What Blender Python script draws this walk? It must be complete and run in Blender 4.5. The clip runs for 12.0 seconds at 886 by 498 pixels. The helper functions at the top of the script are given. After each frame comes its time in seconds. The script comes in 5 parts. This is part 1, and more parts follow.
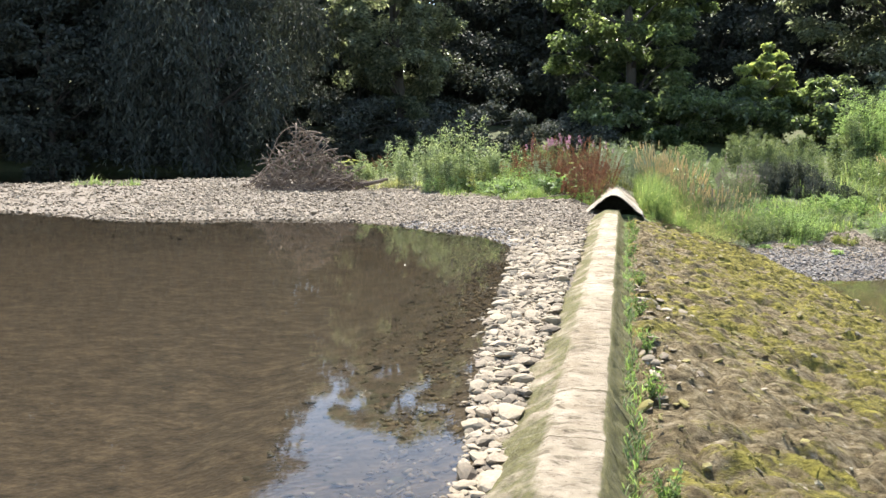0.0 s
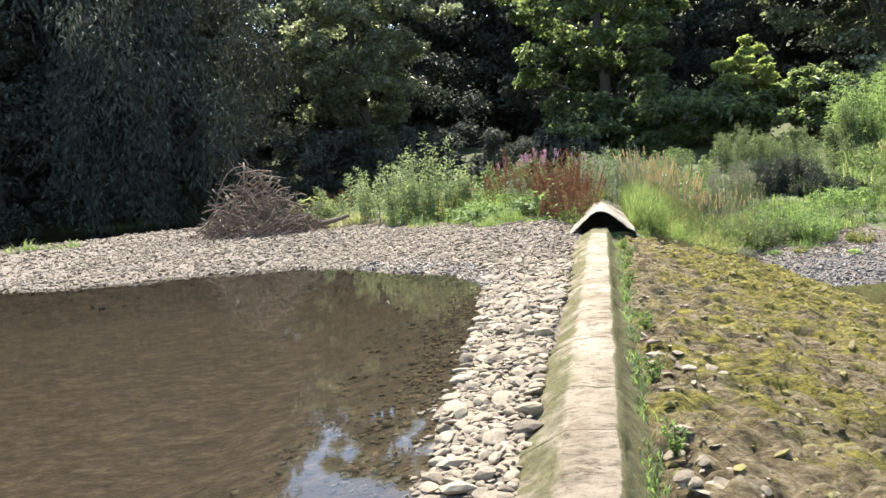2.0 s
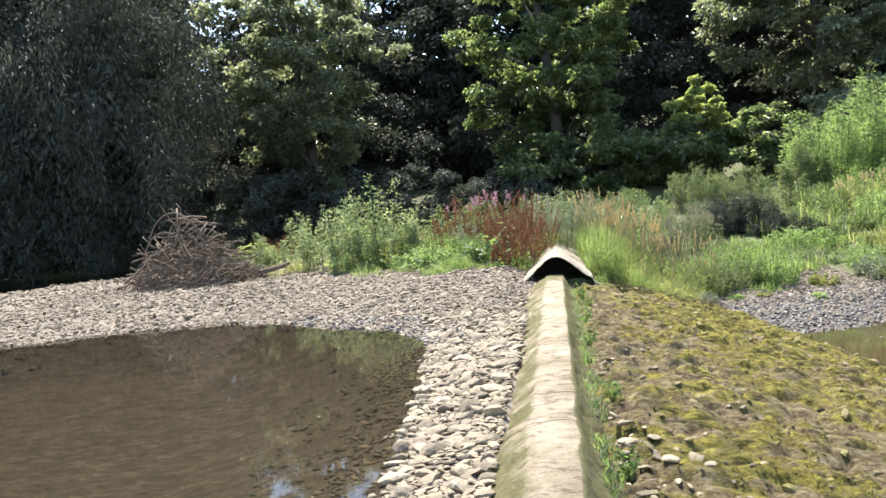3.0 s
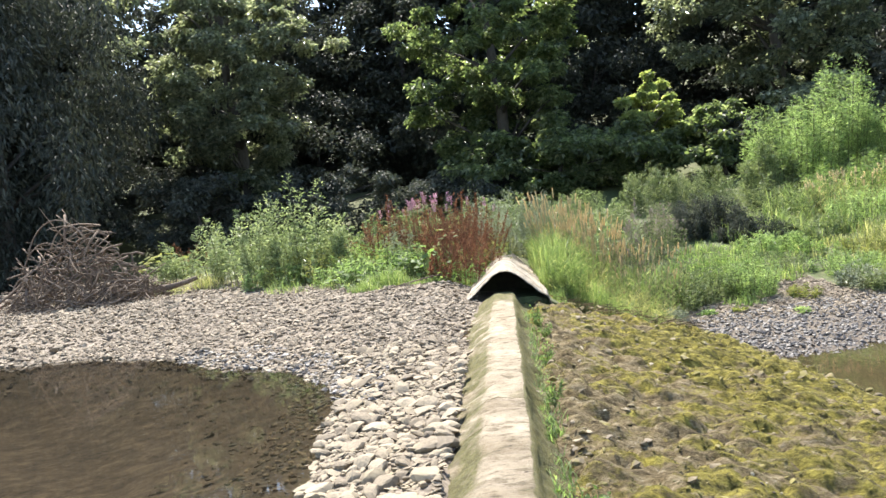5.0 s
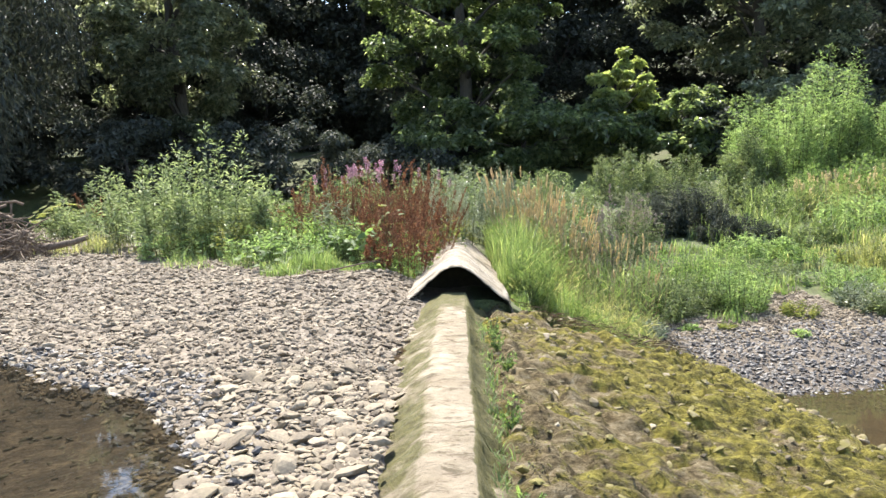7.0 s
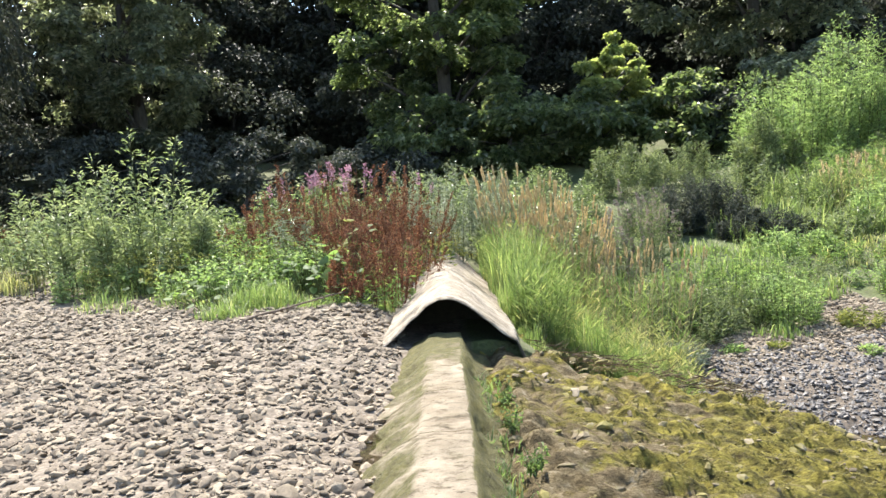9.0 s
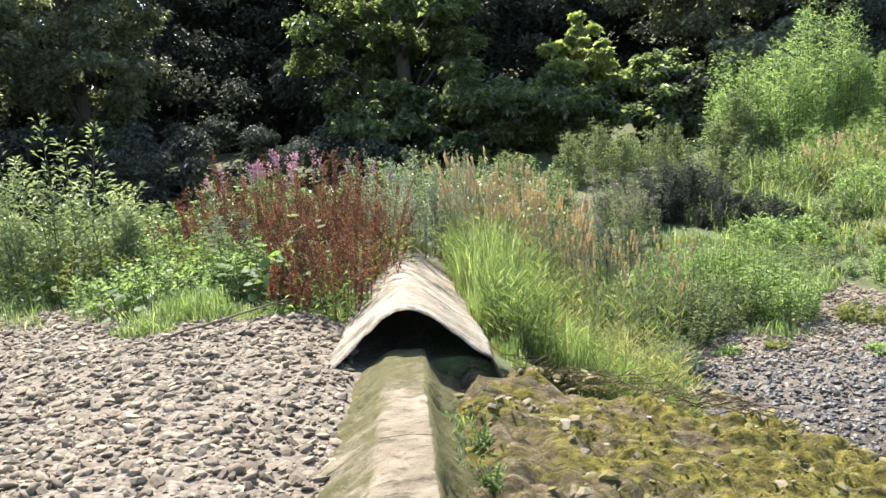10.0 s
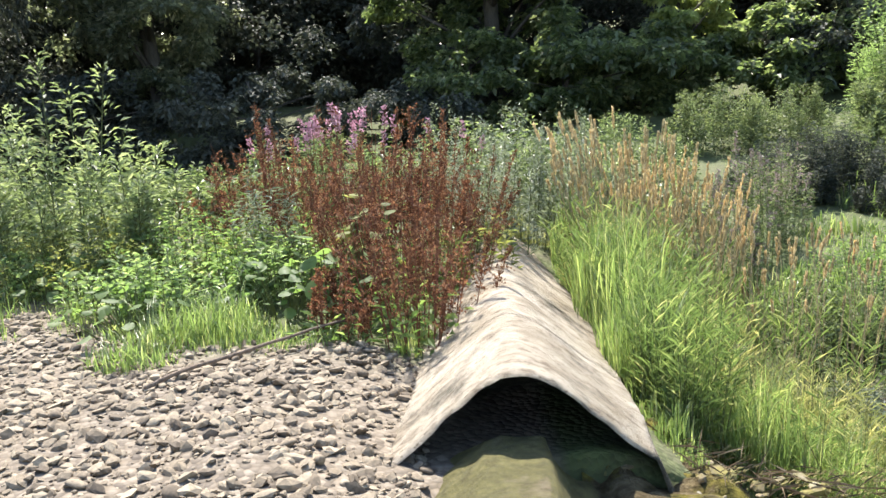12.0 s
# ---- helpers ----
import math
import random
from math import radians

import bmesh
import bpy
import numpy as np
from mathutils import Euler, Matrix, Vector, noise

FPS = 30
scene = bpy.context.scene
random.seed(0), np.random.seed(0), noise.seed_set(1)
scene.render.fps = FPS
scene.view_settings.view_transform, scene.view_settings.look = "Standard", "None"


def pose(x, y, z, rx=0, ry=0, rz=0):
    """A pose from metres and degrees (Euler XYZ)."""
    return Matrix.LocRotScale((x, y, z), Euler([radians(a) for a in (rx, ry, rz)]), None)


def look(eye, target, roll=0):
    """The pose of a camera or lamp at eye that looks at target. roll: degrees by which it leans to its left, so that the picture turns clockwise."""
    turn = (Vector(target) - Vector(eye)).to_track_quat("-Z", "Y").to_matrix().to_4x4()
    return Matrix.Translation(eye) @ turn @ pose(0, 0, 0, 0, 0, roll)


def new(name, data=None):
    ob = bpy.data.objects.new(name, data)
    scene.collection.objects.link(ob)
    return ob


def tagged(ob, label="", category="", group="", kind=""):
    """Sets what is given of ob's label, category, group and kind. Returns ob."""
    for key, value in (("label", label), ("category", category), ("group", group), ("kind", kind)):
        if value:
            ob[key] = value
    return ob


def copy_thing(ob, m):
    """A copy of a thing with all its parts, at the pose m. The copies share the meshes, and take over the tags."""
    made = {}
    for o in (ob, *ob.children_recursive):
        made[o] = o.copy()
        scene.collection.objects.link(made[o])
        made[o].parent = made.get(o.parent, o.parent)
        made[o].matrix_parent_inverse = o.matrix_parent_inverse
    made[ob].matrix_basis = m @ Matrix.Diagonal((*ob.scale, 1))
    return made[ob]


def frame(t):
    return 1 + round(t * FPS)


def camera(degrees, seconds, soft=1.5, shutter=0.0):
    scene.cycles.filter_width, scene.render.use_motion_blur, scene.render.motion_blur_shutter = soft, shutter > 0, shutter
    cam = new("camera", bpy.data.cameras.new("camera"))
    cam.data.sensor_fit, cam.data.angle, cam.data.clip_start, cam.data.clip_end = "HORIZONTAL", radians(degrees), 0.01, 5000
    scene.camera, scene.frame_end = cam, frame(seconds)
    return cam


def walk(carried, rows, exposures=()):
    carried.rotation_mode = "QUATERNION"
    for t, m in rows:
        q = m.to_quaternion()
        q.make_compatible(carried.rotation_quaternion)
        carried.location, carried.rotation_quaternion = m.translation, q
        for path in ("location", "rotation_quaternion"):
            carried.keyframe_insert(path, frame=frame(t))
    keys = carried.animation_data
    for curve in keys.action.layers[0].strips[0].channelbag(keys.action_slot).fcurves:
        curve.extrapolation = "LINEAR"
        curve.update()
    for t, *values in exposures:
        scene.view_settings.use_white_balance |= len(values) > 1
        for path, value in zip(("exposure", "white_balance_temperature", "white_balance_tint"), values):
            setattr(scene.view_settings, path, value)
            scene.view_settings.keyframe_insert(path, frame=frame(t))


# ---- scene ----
cam = camera(53.5, 12.0)
METRES, EYE, TILT, LEAN, TURN = 15.0, 2.1, -7.0, 0.0, 10.5
EXPOSURE = 1.43
ROWS = [
    (0.0, 0.0, 0.0, 0.0, -0.0, -0.0, 0.0),
    (0.5, 0.0084, 0.0393, 0.0059, 1.18, 2.43, 2.0),
    (1.0, 0.016, 0.0802, 0.0087, 1.48, 3.87, 5.57),
    (1.5, 0.0241, 0.1144, 0.01, -1.21, 3.18, 6.92),
    (2.0, 0.029, 0.1542, 0.0143, -0.58, 1.73, 5.25),
    (2.5, 0.0323, 0.193, 0.0189, 1.18, 2.68, 5.18),
    (3.0, 0.0426, 0.2295, 0.0257, -3.5, 4.13, 6.15),
    (5.0, 0.0748, 0.3942, 0.0451, -6.91, 3.95, 6.86),
    (5.5, 0.0821, 0.4333, 0.0502, -9.38, 2.53, 7.47),
    (6.0, 0.0912, 0.4789, 0.0557, -9.63, 1.33, 6.68),
    (6.5, 0.098, 0.5212, 0.0655, -8.75, 0.46, 4.89),
    (7.0, 0.1074, 0.5662, 0.0694, -10.37, 1.61, 2.5),
    (7.5, 0.1162, 0.608, 0.0727, -11.94, 1.5, 2.11),
    (9.5, 0.1488, 0.7668, 0.0923, -11.45, 1.8, 6.73),
    (10.0, 0.1592, 0.8078, 0.0951, -13.53, 0.8, 6.67),
    (10.5, 0.1676, 0.8513, 0.1024, -16.24, -0.04, 6.73),
    (11.0, 0.1778, 0.8933, 0.1092, -23.35, -1.31, 5.99),
    (11.5, 0.184, 0.9337, 0.1156, -19.8, -1.69, 5.27),
    (12.0, 0.1817, 0.9727, 0.1188, -8.59, -1.49, 4.73),
]
walk(cam, [(t, pose(0, 0, EYE, TILT, LEAN, TURN) @ pose(METRES * x, METRES * y, METRES * z, 90 + pitch, roll, yaw)) for t, x, y, z, yaw, pitch, roll in ROWS],
     exposures=[(0.0, EXPOSURE), (9.5, EXPOSURE), (10.5, EXPOSURE - 0.09), (11.0, EXPOSURE - 0.12), (12.0, EXPOSURE + 0.02)])

# ---- world and sun ----
SUN_AZ, SUN_EL = -18.0, 59.0          # degrees from +y towards +x, and above the horizon
world = bpy.data.worlds.new("sky")
scene.world = world
world.use_nodes = True
sky = world.node_tree.nodes.new("ShaderNodeTexSky")
sky.sky_type, sky.sun_disc = "NISHITA", False
sky.sun_elevation, sky.sun_rotation = radians(SUN_EL), radians(SUN_AZ)
world.node_tree.links.new(sky.outputs[0], world.node_tree.nodes["Background"].inputs[0])
world.node_tree.nodes["Background"].inputs[1].default_value = 0.15
sun = new("sun", bpy.data.lights.new("sun", "SUN"))
sun.data.energy, sun.data.angle, sun.data.color = 5.0, radians(0.6), (1.0, 0.95, 0.86)
to_sun = Vector((math.sin(radians(SUN_AZ)) * math.cos(radians(SUN_EL)), math.cos(radians(SUN_AZ)) * math.cos(radians(SUN_EL)), math.sin(radians(SUN_EL))))
sun.matrix_world = look(to_sun * 80, (0, 0, 0))

# ---- materials ----
def nodes_of(name):
    m = bpy.data.materials.new(name)
    m.use_nodes = True
    return m, m.node_tree.nodes, m.node_tree.links, m.node_tree.nodes["Principled BSDF"]


def ramp(nodes, stops):
    r = nodes.new("ShaderNodeValToRGB")
    e = r.color_ramp.elements
    while len(e) < len(stops):
        e.new(0.5)
    for el, (p, c) in zip(e, stops):
        el.position, el.color = p, (*c, 1)
    return r


def tex_noise(nodes, links, coord, scale, detail=5.0, rough=0.6, squash=None):
    n = nodes.new("ShaderNodeTexNoise")
    n.inputs["Scale"].default_value, n.inputs["Detail"].default_value, n.inputs["Roughness"].default_value = scale, detail, rough
    if squash:
        mp = nodes.new("ShaderNodeMapping")
        mp.inputs["Scale"].default_value = squash
        links.new(coord, mp.inputs["Vector"])
        coord = mp.outputs[0]
    links.new(coord, n.inputs["Vector"])
    return n.outputs["Fac"]


def mix_rgb(nodes, links, fac, a, b, mode="MIX"):
    m = nodes.new("ShaderNodeMix")
    m.data_type, m.blend_type = "RGBA", mode
    for sock, val in ((m.inputs[0], fac), (m.inputs[6], a), (m.inputs[7], b)):
        if isinstance(val, bpy.types.NodeSocket):
            links.new(val, sock)
        elif isinstance(val, tuple):
            sock.default_value = (*val, 1)
        else:
            sock.default_value = val
    return m.outputs[2]


def bump(nodes, links, height, bsdf, strength, dist):
    b = nodes.new("ShaderNodeBump")
    b.inputs["Strength"].default_value, b.inputs["Distance"].default_value = strength, dist
    links.new(height, b.inputs["Height"])
    links.new(b.outputs[0], bsdf.inputs["Normal"])


def world_pos(nodes):
    return nodes.new("ShaderNodeNewGeometry").outputs["Position"]


def rock_material(name, stops, patch=None, patch_range=(0.5, 0.62), patch_scale=2.2, rough=0.85, per_object=False, grain=55.0, depth=0.006):
    """Stone: a tone per stone, fine grain, and stained patches."""
    m, n, l, b = nodes_of(name)
    p = world_pos(n)
    rnd = n.new("ShaderNodeObjectInfo").outputs["Random"] if per_object else n.new("ShaderNodeNewGeometry").outputs["Random Per Island"]
    r = ramp(n, stops)
    l.new(rnd, r.inputs[0])
    g = ramp(n, [(0.3, (0.62, 0.62, 0.62)), (0.7, (1.18, 1.16, 1.12))])
    l.new(tex_noise(n, l, p, grain, 6), g.inputs[0])
    col = mix_rgb(n, l, 1.0, r.outputs[0], g.outputs[0], "MULTIPLY")
    if patch:
        k = ramp(n, [(patch_range[0], (0, 0, 0)), (patch_range[1], (1, 1, 1))])
        l.new(tex_noise(n, l, p, patch_scale, 7, 0.65), k.inputs[0])
        col = mix_rgb(n, l, k.outputs[0], col, patch)
    l.new(col, b.inputs["Base Color"])
    b.inputs["Roughness"].default_value = rough
    bump(n, l, tex_noise(n, l, p, grain * 0.8, 8, 0.7), b, 0.6, depth)
    return m


def leaf_material(name, stops, glow, through_amount=0.45, rough=0.42, spec=0.5):
    """Thin leaves: a tone per leaf, some gloss, and light that passes through them."""
    m, n, l, b = nodes_of(name)
    r = ramp(n, [(p, tuple(1.25 * (0.67 * c + 0.33 * (0.3 * col[0] + 0.6 * col[1] + 0.1 * col[2])) for c in col)) for p, col in stops])
    glow = (glow[0] * 1.15, glow[1] * 1.15, max(glow[2], 0.9) * 1.2)
    geo = n.new("ShaderNodeNewGeometry")
    l.new(geo.outputs["Random Per Island"], r.inputs[0])
    big = ramp(n, [(0.32, (0.55, 0.6, 0.58)), (0.68, (1.3, 1.22, 1.1))])
    l.new(tex_noise(n, l, geo.outputs["Position"], 2.2, 4), big.inputs[0])
    col = mix_rgb(n, l, 1.0, r.outputs[0], big.outputs[0], "MULTIPLY")
    l.new(col, b.inputs["Base Color"])
    b.inputs["Roughness"].default_value = rough
    b.inputs["Specular IOR Level"].default_value = spec
    t = n.new("ShaderNodeBsdfTranslucent")
    tint = mix_rgb(n, l, 1.0, col, glow, "MULTIPLY")
    l.new(tint, t.inputs[0])
    mx = n.new("ShaderNodeMixShader")
    mx.inputs[0].default_value = through_amount
    l.new(b.outputs[0], mx.inputs[1])
    l.new(t.outputs[0], mx.inputs[2])
    l.new(mx.outputs[0], n["Material Output"].inputs[0])
    return m


def bark_material(name, a, b_col, scale=14.0):
    m, n, l, b = nodes_of(name)
    p = world_pos(n)
    f = tex_noise(n, l, p, scale, 7, 0.65, (1, 1, 0.25))
    r = ramp(n, [(0.3, a), (0.7, b_col)])
    l.new(f, r.inputs[0])
    l.new(r.outputs[0], b.inputs["Base Color"])
    b.inputs["Roughness"].default_value = 0.9
    bump(n, l, f, b, 0.8, 0.02)
    return m


def ground_material():
    """Gravel and silt, brown river bed where it lies under water, soil and litter where plants grow."""
    m, n, l, b = nodes_of("ground")
    p = world_pos(n)
    v = n.new("ShaderNodeTexVoronoi")
    v.inputs["Scale"].default_value = 26.0
    l.new(p, v.inputs["Vector"])
    peb = ramp(n, [(0.0, (0.10, 0.08, 0.062)), (0.45, (0.175, 0.143, 0.108)), (1.0, (0.26, 0.218, 0.17))])
    sep = n.new("ShaderNodeSeparateColor")
    l.new(v.outputs["Color"], sep.inputs[0])
    l.new(sep.outputs[0], peb.inputs[0])
    gap = ramp(n, [(0.3, (1, 1, 1)), (0.7, (0.75, 0.72, 0.68))])
    l.new(v.outputs["Distance"], gap.inputs[0])
    gravel = mix_rgb(n, l, 1.0, peb.outputs[0], gap.outputs[0], "MULTIPLY")
    silt = ramp(n, [(0.45, (0, 0, 0)), (0.62, (0.45, 0.45, 0.45))])
    l.new(tex_noise(n, l, p, 0.9, 5), silt.inputs[0])
    gravel = mix_rgb(n, l, silt.outputs[0], gravel, (0.185, 0.147, 0.105))
    turf = n.new("ShaderNodeAttribute")
    turf.attribute_name = "turf"
    soil = ramp(n, [(0.3, (0.045, 0.045, 0.018)), (0.55, (0.075, 0.095, 0.028)), (0.75, (0.12, 0.10, 0.05))])
    l.new(tex_noise(n, l, p, 5.0, 8, 0.7), soil.inputs[0])
    col = mix_rgb(n, l, turf.outputs["Fac"], gravel, soil.outputs[0])
    bed = n.new("ShaderNodeAttribute")
    bed.attribute_name = "bed"
    mud = ramp(n, [(0.36, (0.02, 0.015, 0.011)), (0.5, (0.08, 0.062, 0.045)), (0.64, (0.18, 0.142, 0.105))])
    l.new(tex_noise(n, l, p, 5.5, 9, 0.80, (0.9, 1.35, 1.0)), mud.inputs[0])
    col = mix_rgb(n, l, bed.outputs["Fac"], col, mud.outputs[0])
    l.new(col, b.inputs["Base Color"])
    b.inputs["Roughness"].default_value = 0.9
    bump(n, l, v.outputs["Distance"], b, 0.6, -0.02)
    return m


def moss_material():
    """The apron: yellow-green moss over brown silt and pitched stone."""
    m, n, l, b = nodes_of("mossy_apron")
    p = world_pos(n)
    base = ramp(n, [(0.35, (0.035, 0.027, 0.014)), (0.46, (0.12, 0.09, 0.047)), (0.57, (0.235, 0.185, 0.105)), (0.71, (0.42, 0.36, 0.26))])
    l.new(tex_noise(n, l, p, 9.0, 9, 0.76, (0.8, 1.5, 1.0)), base.inputs[0])
    moss = ramp(n, [(0.36, (0.045, 0.039, 0.013)), (0.5, (0.165, 0.14, 0.032)), (0.64, (0.32, 0.275, 0.06))])
    l.new(tex_noise(n, l, p, 11.0, 8, 0.7, (0.8, 1.6, 1.0)), moss.inputs[0])
    at = n.new("ShaderNodeAttribute")
    at.attribute_name = "moss"
    add = n.new("ShaderNodeMath")
    add.operation = "MULTIPLY_ADD"
    l.new(tex_noise(n, l, p, 5.0, 9, 0.74, (0.8, 1.5, 1.0)), add.inputs[0])
    add.inputs[1].default_value = 1.7
    l.new(at.outputs["Fac"], add.inputs[2])
    k = ramp(n, [(0.78, (0, 0, 0)), (1.0, (1, 1, 1))])
    sub = n.new("ShaderNodeMath")
    sub.operation = "SUBTRACT"
    sub.inputs[1].default_value = 0.35
    l.new(add.outputs[0], sub.inputs[0])
    l.new(sub.outputs[0], k.inputs[0])
    col = mix_rgb(n, l, k.outputs[0], base.outputs[0], moss.outputs[0])
    l.new(col, b.inputs["Base Color"])
    b.inputs["Roughness"].default_value = 0.95
    b.inputs["Specular IOR Level"].default_value = 0.2
    bump(n, l, tex_noise(n, l, p, 22.0, 9, 0.75, (0.7, 1.4, 1.0)), b, 1.0, 0.05)
    return m


def concrete_material(name, light, dark, moss, moss_range, tilt_moss_shade=0.0, end_moss=0.0):
    """Weathered pale coping: stains, pits, cracks and moss on the flanks; on the cap the steep tint also holds shade.
    """
    m, n, l, b = nodes_of(name)
    p = world_pos(n)
    f = tex_noise(n, l, p, 7.0, 9, 0.7, (1.0, 1.8, 1.0))
    r = ramp(n, [(0.37, dark), (0.48, tuple(0.75 * a + 0.25 * c for a, c in zip(light, dark))), (0.62, light)])
    l.new(f, r.inputs[0])
    pits = ramp(n, [(0.30, (0.35, 0.31, 0.25)), (0.40, (1, 1, 1))])
    l.new(tex_noise(n, l, p, 26.0, 6, 0.6, (1.0, 1.7, 1.0)), pits.inputs[0])
    col = mix_rgb(n, l, 1.0, r.outputs[0], pits.outputs[0], "MULTIPLY")
    broad = ramp(n, [(0.35, (0.62, 0.58, 0.50)), (0.62, (1.06, 1.05, 1.03))])
    l.new(tex_noise(n, l, p, 2.3, 6, 0.65), broad.inputs[0])
    col = mix_rgb(n, l, 1.0, col, broad.outputs[0], "MULTIPLY")
    holes = ramp(n, [(0.24, (0.22, 0.19, 0.15)), (0.29, (1, 1, 1))])
    l.new(tex_noise(n, l, p, 11.0, 3, 0.5, (1.0, 1.6, 1.0)), holes.inputs[0])
    col = mix_rgb(n, l, 1.0, col, holes.outputs[0], "MULTIPLY")
    nz = n.new("ShaderNodeSeparateXYZ")
    geo = n.new("ShaderNodeNewGeometry")
    l.new(geo.outputs["Normal"], nz.inputs[0])
    steep = n.new("ShaderNodeMath")
    steep.operation = "SUBTRACT"
    steep.inputs[0].default_value = 1.0
    l.new(nz.outputs[2], steep.inputs[1])
    mm = n.new("ShaderNodeMath")
    mm.operation = "MULTIPLY_ADD"
    l.new(steep.outputs[0], mm.inputs[0])
    mm.inputs[1].default_value = tilt_moss_shade
    l.new(tex_noise(n, l, p, 2.6, 8, 0.7), mm.inputs[2])
    k = ramp(n, [(moss_range[0], (0, 0, 0)), (moss_range[1], (1, 1, 1))])
    sep = n.new("ShaderNodeSeparateXYZ")
    l.new(p, sep.inputs[0])
    near = n.new("ShaderNodeMapRange")
    for sock, val in zip(near.inputs[1:5], (16.6, 18.3, 0.0, end_moss)):
        sock.default_value = val
    l.new(sep.outputs[1], near.inputs[0])
    both = n.new("ShaderNodeMath")
    l.new(mm.outputs[0], both.inputs[0])
    l.new(near.outputs[0], both.inputs[1])
    l.new(both.outputs[0], k.inputs[0])
    mc = ramp(n, [(0.35, tuple(0.5 * c for c in moss)), (0.65, moss)])
    l.new(tex_noise(n, l, p, 19.0, 7, 0.7), mc.inputs[0])
    col = mix_rgb(n, l, k.outputs[0], col, mc.outputs[0])
    l.new(col, b.inputs["Base Color"])
    b.inputs["Roughness"].default_value = 0.9
    bump(n, l, tex_noise(n, l, p, 24.0, 10, 0.75, (0.8, 1.5, 1.0)), b, 1.0, 0.035)
    return m


def water_material(name, tint, ripple, strength, murk, cloud):
    """Still water over its bed: gloss by Fresnel, the rest lets the tinted light through, with a little silt."""
    m, n, l, b = nodes_of(name)
    n.remove(b)
    p = world_pos(n)
    bp = n.new("ShaderNodeBump")
    bp.inputs["Strength"].default_value, bp.inputs["Distance"].default_value = strength, 0.02
    l.new(tex_noise(n, l, p, ripple, 3, 0.5, (1.0, 1.5, 1.0)), bp.inputs["Height"])
    fr = n.new("ShaderNodeFresnel")
    fr.inputs["IOR"].default_value = 1.333
    l.new(bp.outputs[0], fr.inputs["Normal"])
    gl = n.new("ShaderNodeBsdfAnisotropic")
    gl.inputs["Roughness"].default_value = 0.03
    l.new(bp.outputs[0], gl.inputs["Normal"])
    tr = n.new("ShaderNodeBsdfTransparent")
    tr.inputs[0].default_value = (*tint, 1)
    silt = n.new("ShaderNodeBsdfDiffuse")
    silt.inputs[0].default_value = (*murk, 1)
    body = n.new("ShaderNodeMixShader")
    body.inputs[0].default_value = cloud
    l.new(tr.outputs[0], body.inputs[1])
    l.new(silt.outputs[0], body.inputs[2])
    mx = n.new("ShaderNodeMixShader")
    l.new(fr.outputs[0], mx.inputs[0])
    l.new(body.outputs[0], mx.inputs[1])
    l.new(gl.outputs[0], mx.inputs[2])
    l.new(mx.outputs[0], n["Material Output"].inputs[0])
    return m


GROUND = ground_material()
MOSS = moss_material()
COPING = concrete_material("coping_stone", (0.43, 0.36, 0.265), (0.155, 0.122, 0.075), (0.16, 0.142, 0.045), (0.60, 0.80), 1.8, 0.30)
# The near-black tint on steep cap faces is shade put into colour, besides moss.
CAPSTONE = concrete_material("cap_stone", (0.52, 0.455, 0.37), (0.26, 0.21, 0.155), (0.05, 0.046, 0.028), (0.62, 0.84), 0.5)
# Darker than CAPSTONE: the end face's shade is in this colour, plus moss patches.
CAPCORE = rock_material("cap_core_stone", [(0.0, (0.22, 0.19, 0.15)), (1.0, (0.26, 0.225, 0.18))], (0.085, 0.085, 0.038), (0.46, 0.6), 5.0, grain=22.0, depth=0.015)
WATER_UP = water_material("clear_brown_water", (0.60, 0.57, 0.50), 5.0, 0.014, (0.07, 0.064, 0.052), 0.12)
WATER_DOWN = water_material("murky_water", (0.66, 0.56, 0.40), 4.0, 0.03, (0.085, 0.068, 0.04), 0.45)
PEBBLE = rock_material("pebbles", [(0.0, (0.115, 0.088, 0.062)), (0.3, (0.19, 0.15, 0.105)), (0.65, (0.255, 0.205, 0.145)), (1.0, (0.35, 0.29, 0.21))])
DARK_PEBBLE = rock_material("damp_pebbles", [(0.0, (0.05, 0.045, 0.043)), (0.5, (0.105, 0.094, 0.088)), (1.0, (0.21, 0.19, 0.17))], rough=0.55)
BED_STONE = rock_material("river_bed_stones", [(0.0, (0.05, 0.045, 0.033)), (0.5, (0.115, 0.10, 0.073)), (0.9, (0.18, 0.155, 0.115)), (1.0, (0.28, 0.245, 0.19))], (0.07, 0.07, 0.045), (0.45, 0.6), 3.0)
RUBBLE = rock_material("pale_rubble", [(0.0, (0.13, 0.102, 0.07)), (0.4, (0.235, 0.19, 0.132)), (1.0, (0.35, 0.29, 0.205))], (0.27, 0.22, 0.14), (0.52, 0.66), 5.0, per_object=True)
RUBBLE_MANY = rock_material("pale_rubble_far", [(0.0, (0.13, 0.102, 0.07)), (0.4, (0.235, 0.19, 0.132)), (1.0, (0.35, 0.29, 0.205))], (0.27, 0.22, 0.14), (0.52, 0.66), 5.0)
MOSS_STONE = rock_material("mossy_stones", [(0.0, (0.095, 0.074, 0.043)), (0.6, (0.19, 0.15, 0.09)), (0.93, (0.31, 0.26, 0.175)), (1.0, (0.48, 0.44, 0.36))], (0.18, 0.152, 0.04), (0.44, 0.56), 3.5)
BARK = bark_material("bark", (0.035, 0.03, 0.024), (0.10, 0.085, 0.07))
DRIFT = bark_material("bleached_driftwood", (0.09, 0.062, 0.045), (0.235, 0.178, 0.13), 30.0)
STEM_G = bark_material("green_stems", (0.07, 0.09, 0.03), (0.13, 0.14, 0.05), 40.0)
STEM_R = bark_material("red_stems", (0.12, 0.04, 0.022), (0.2, 0.085, 0.045), 40.0)
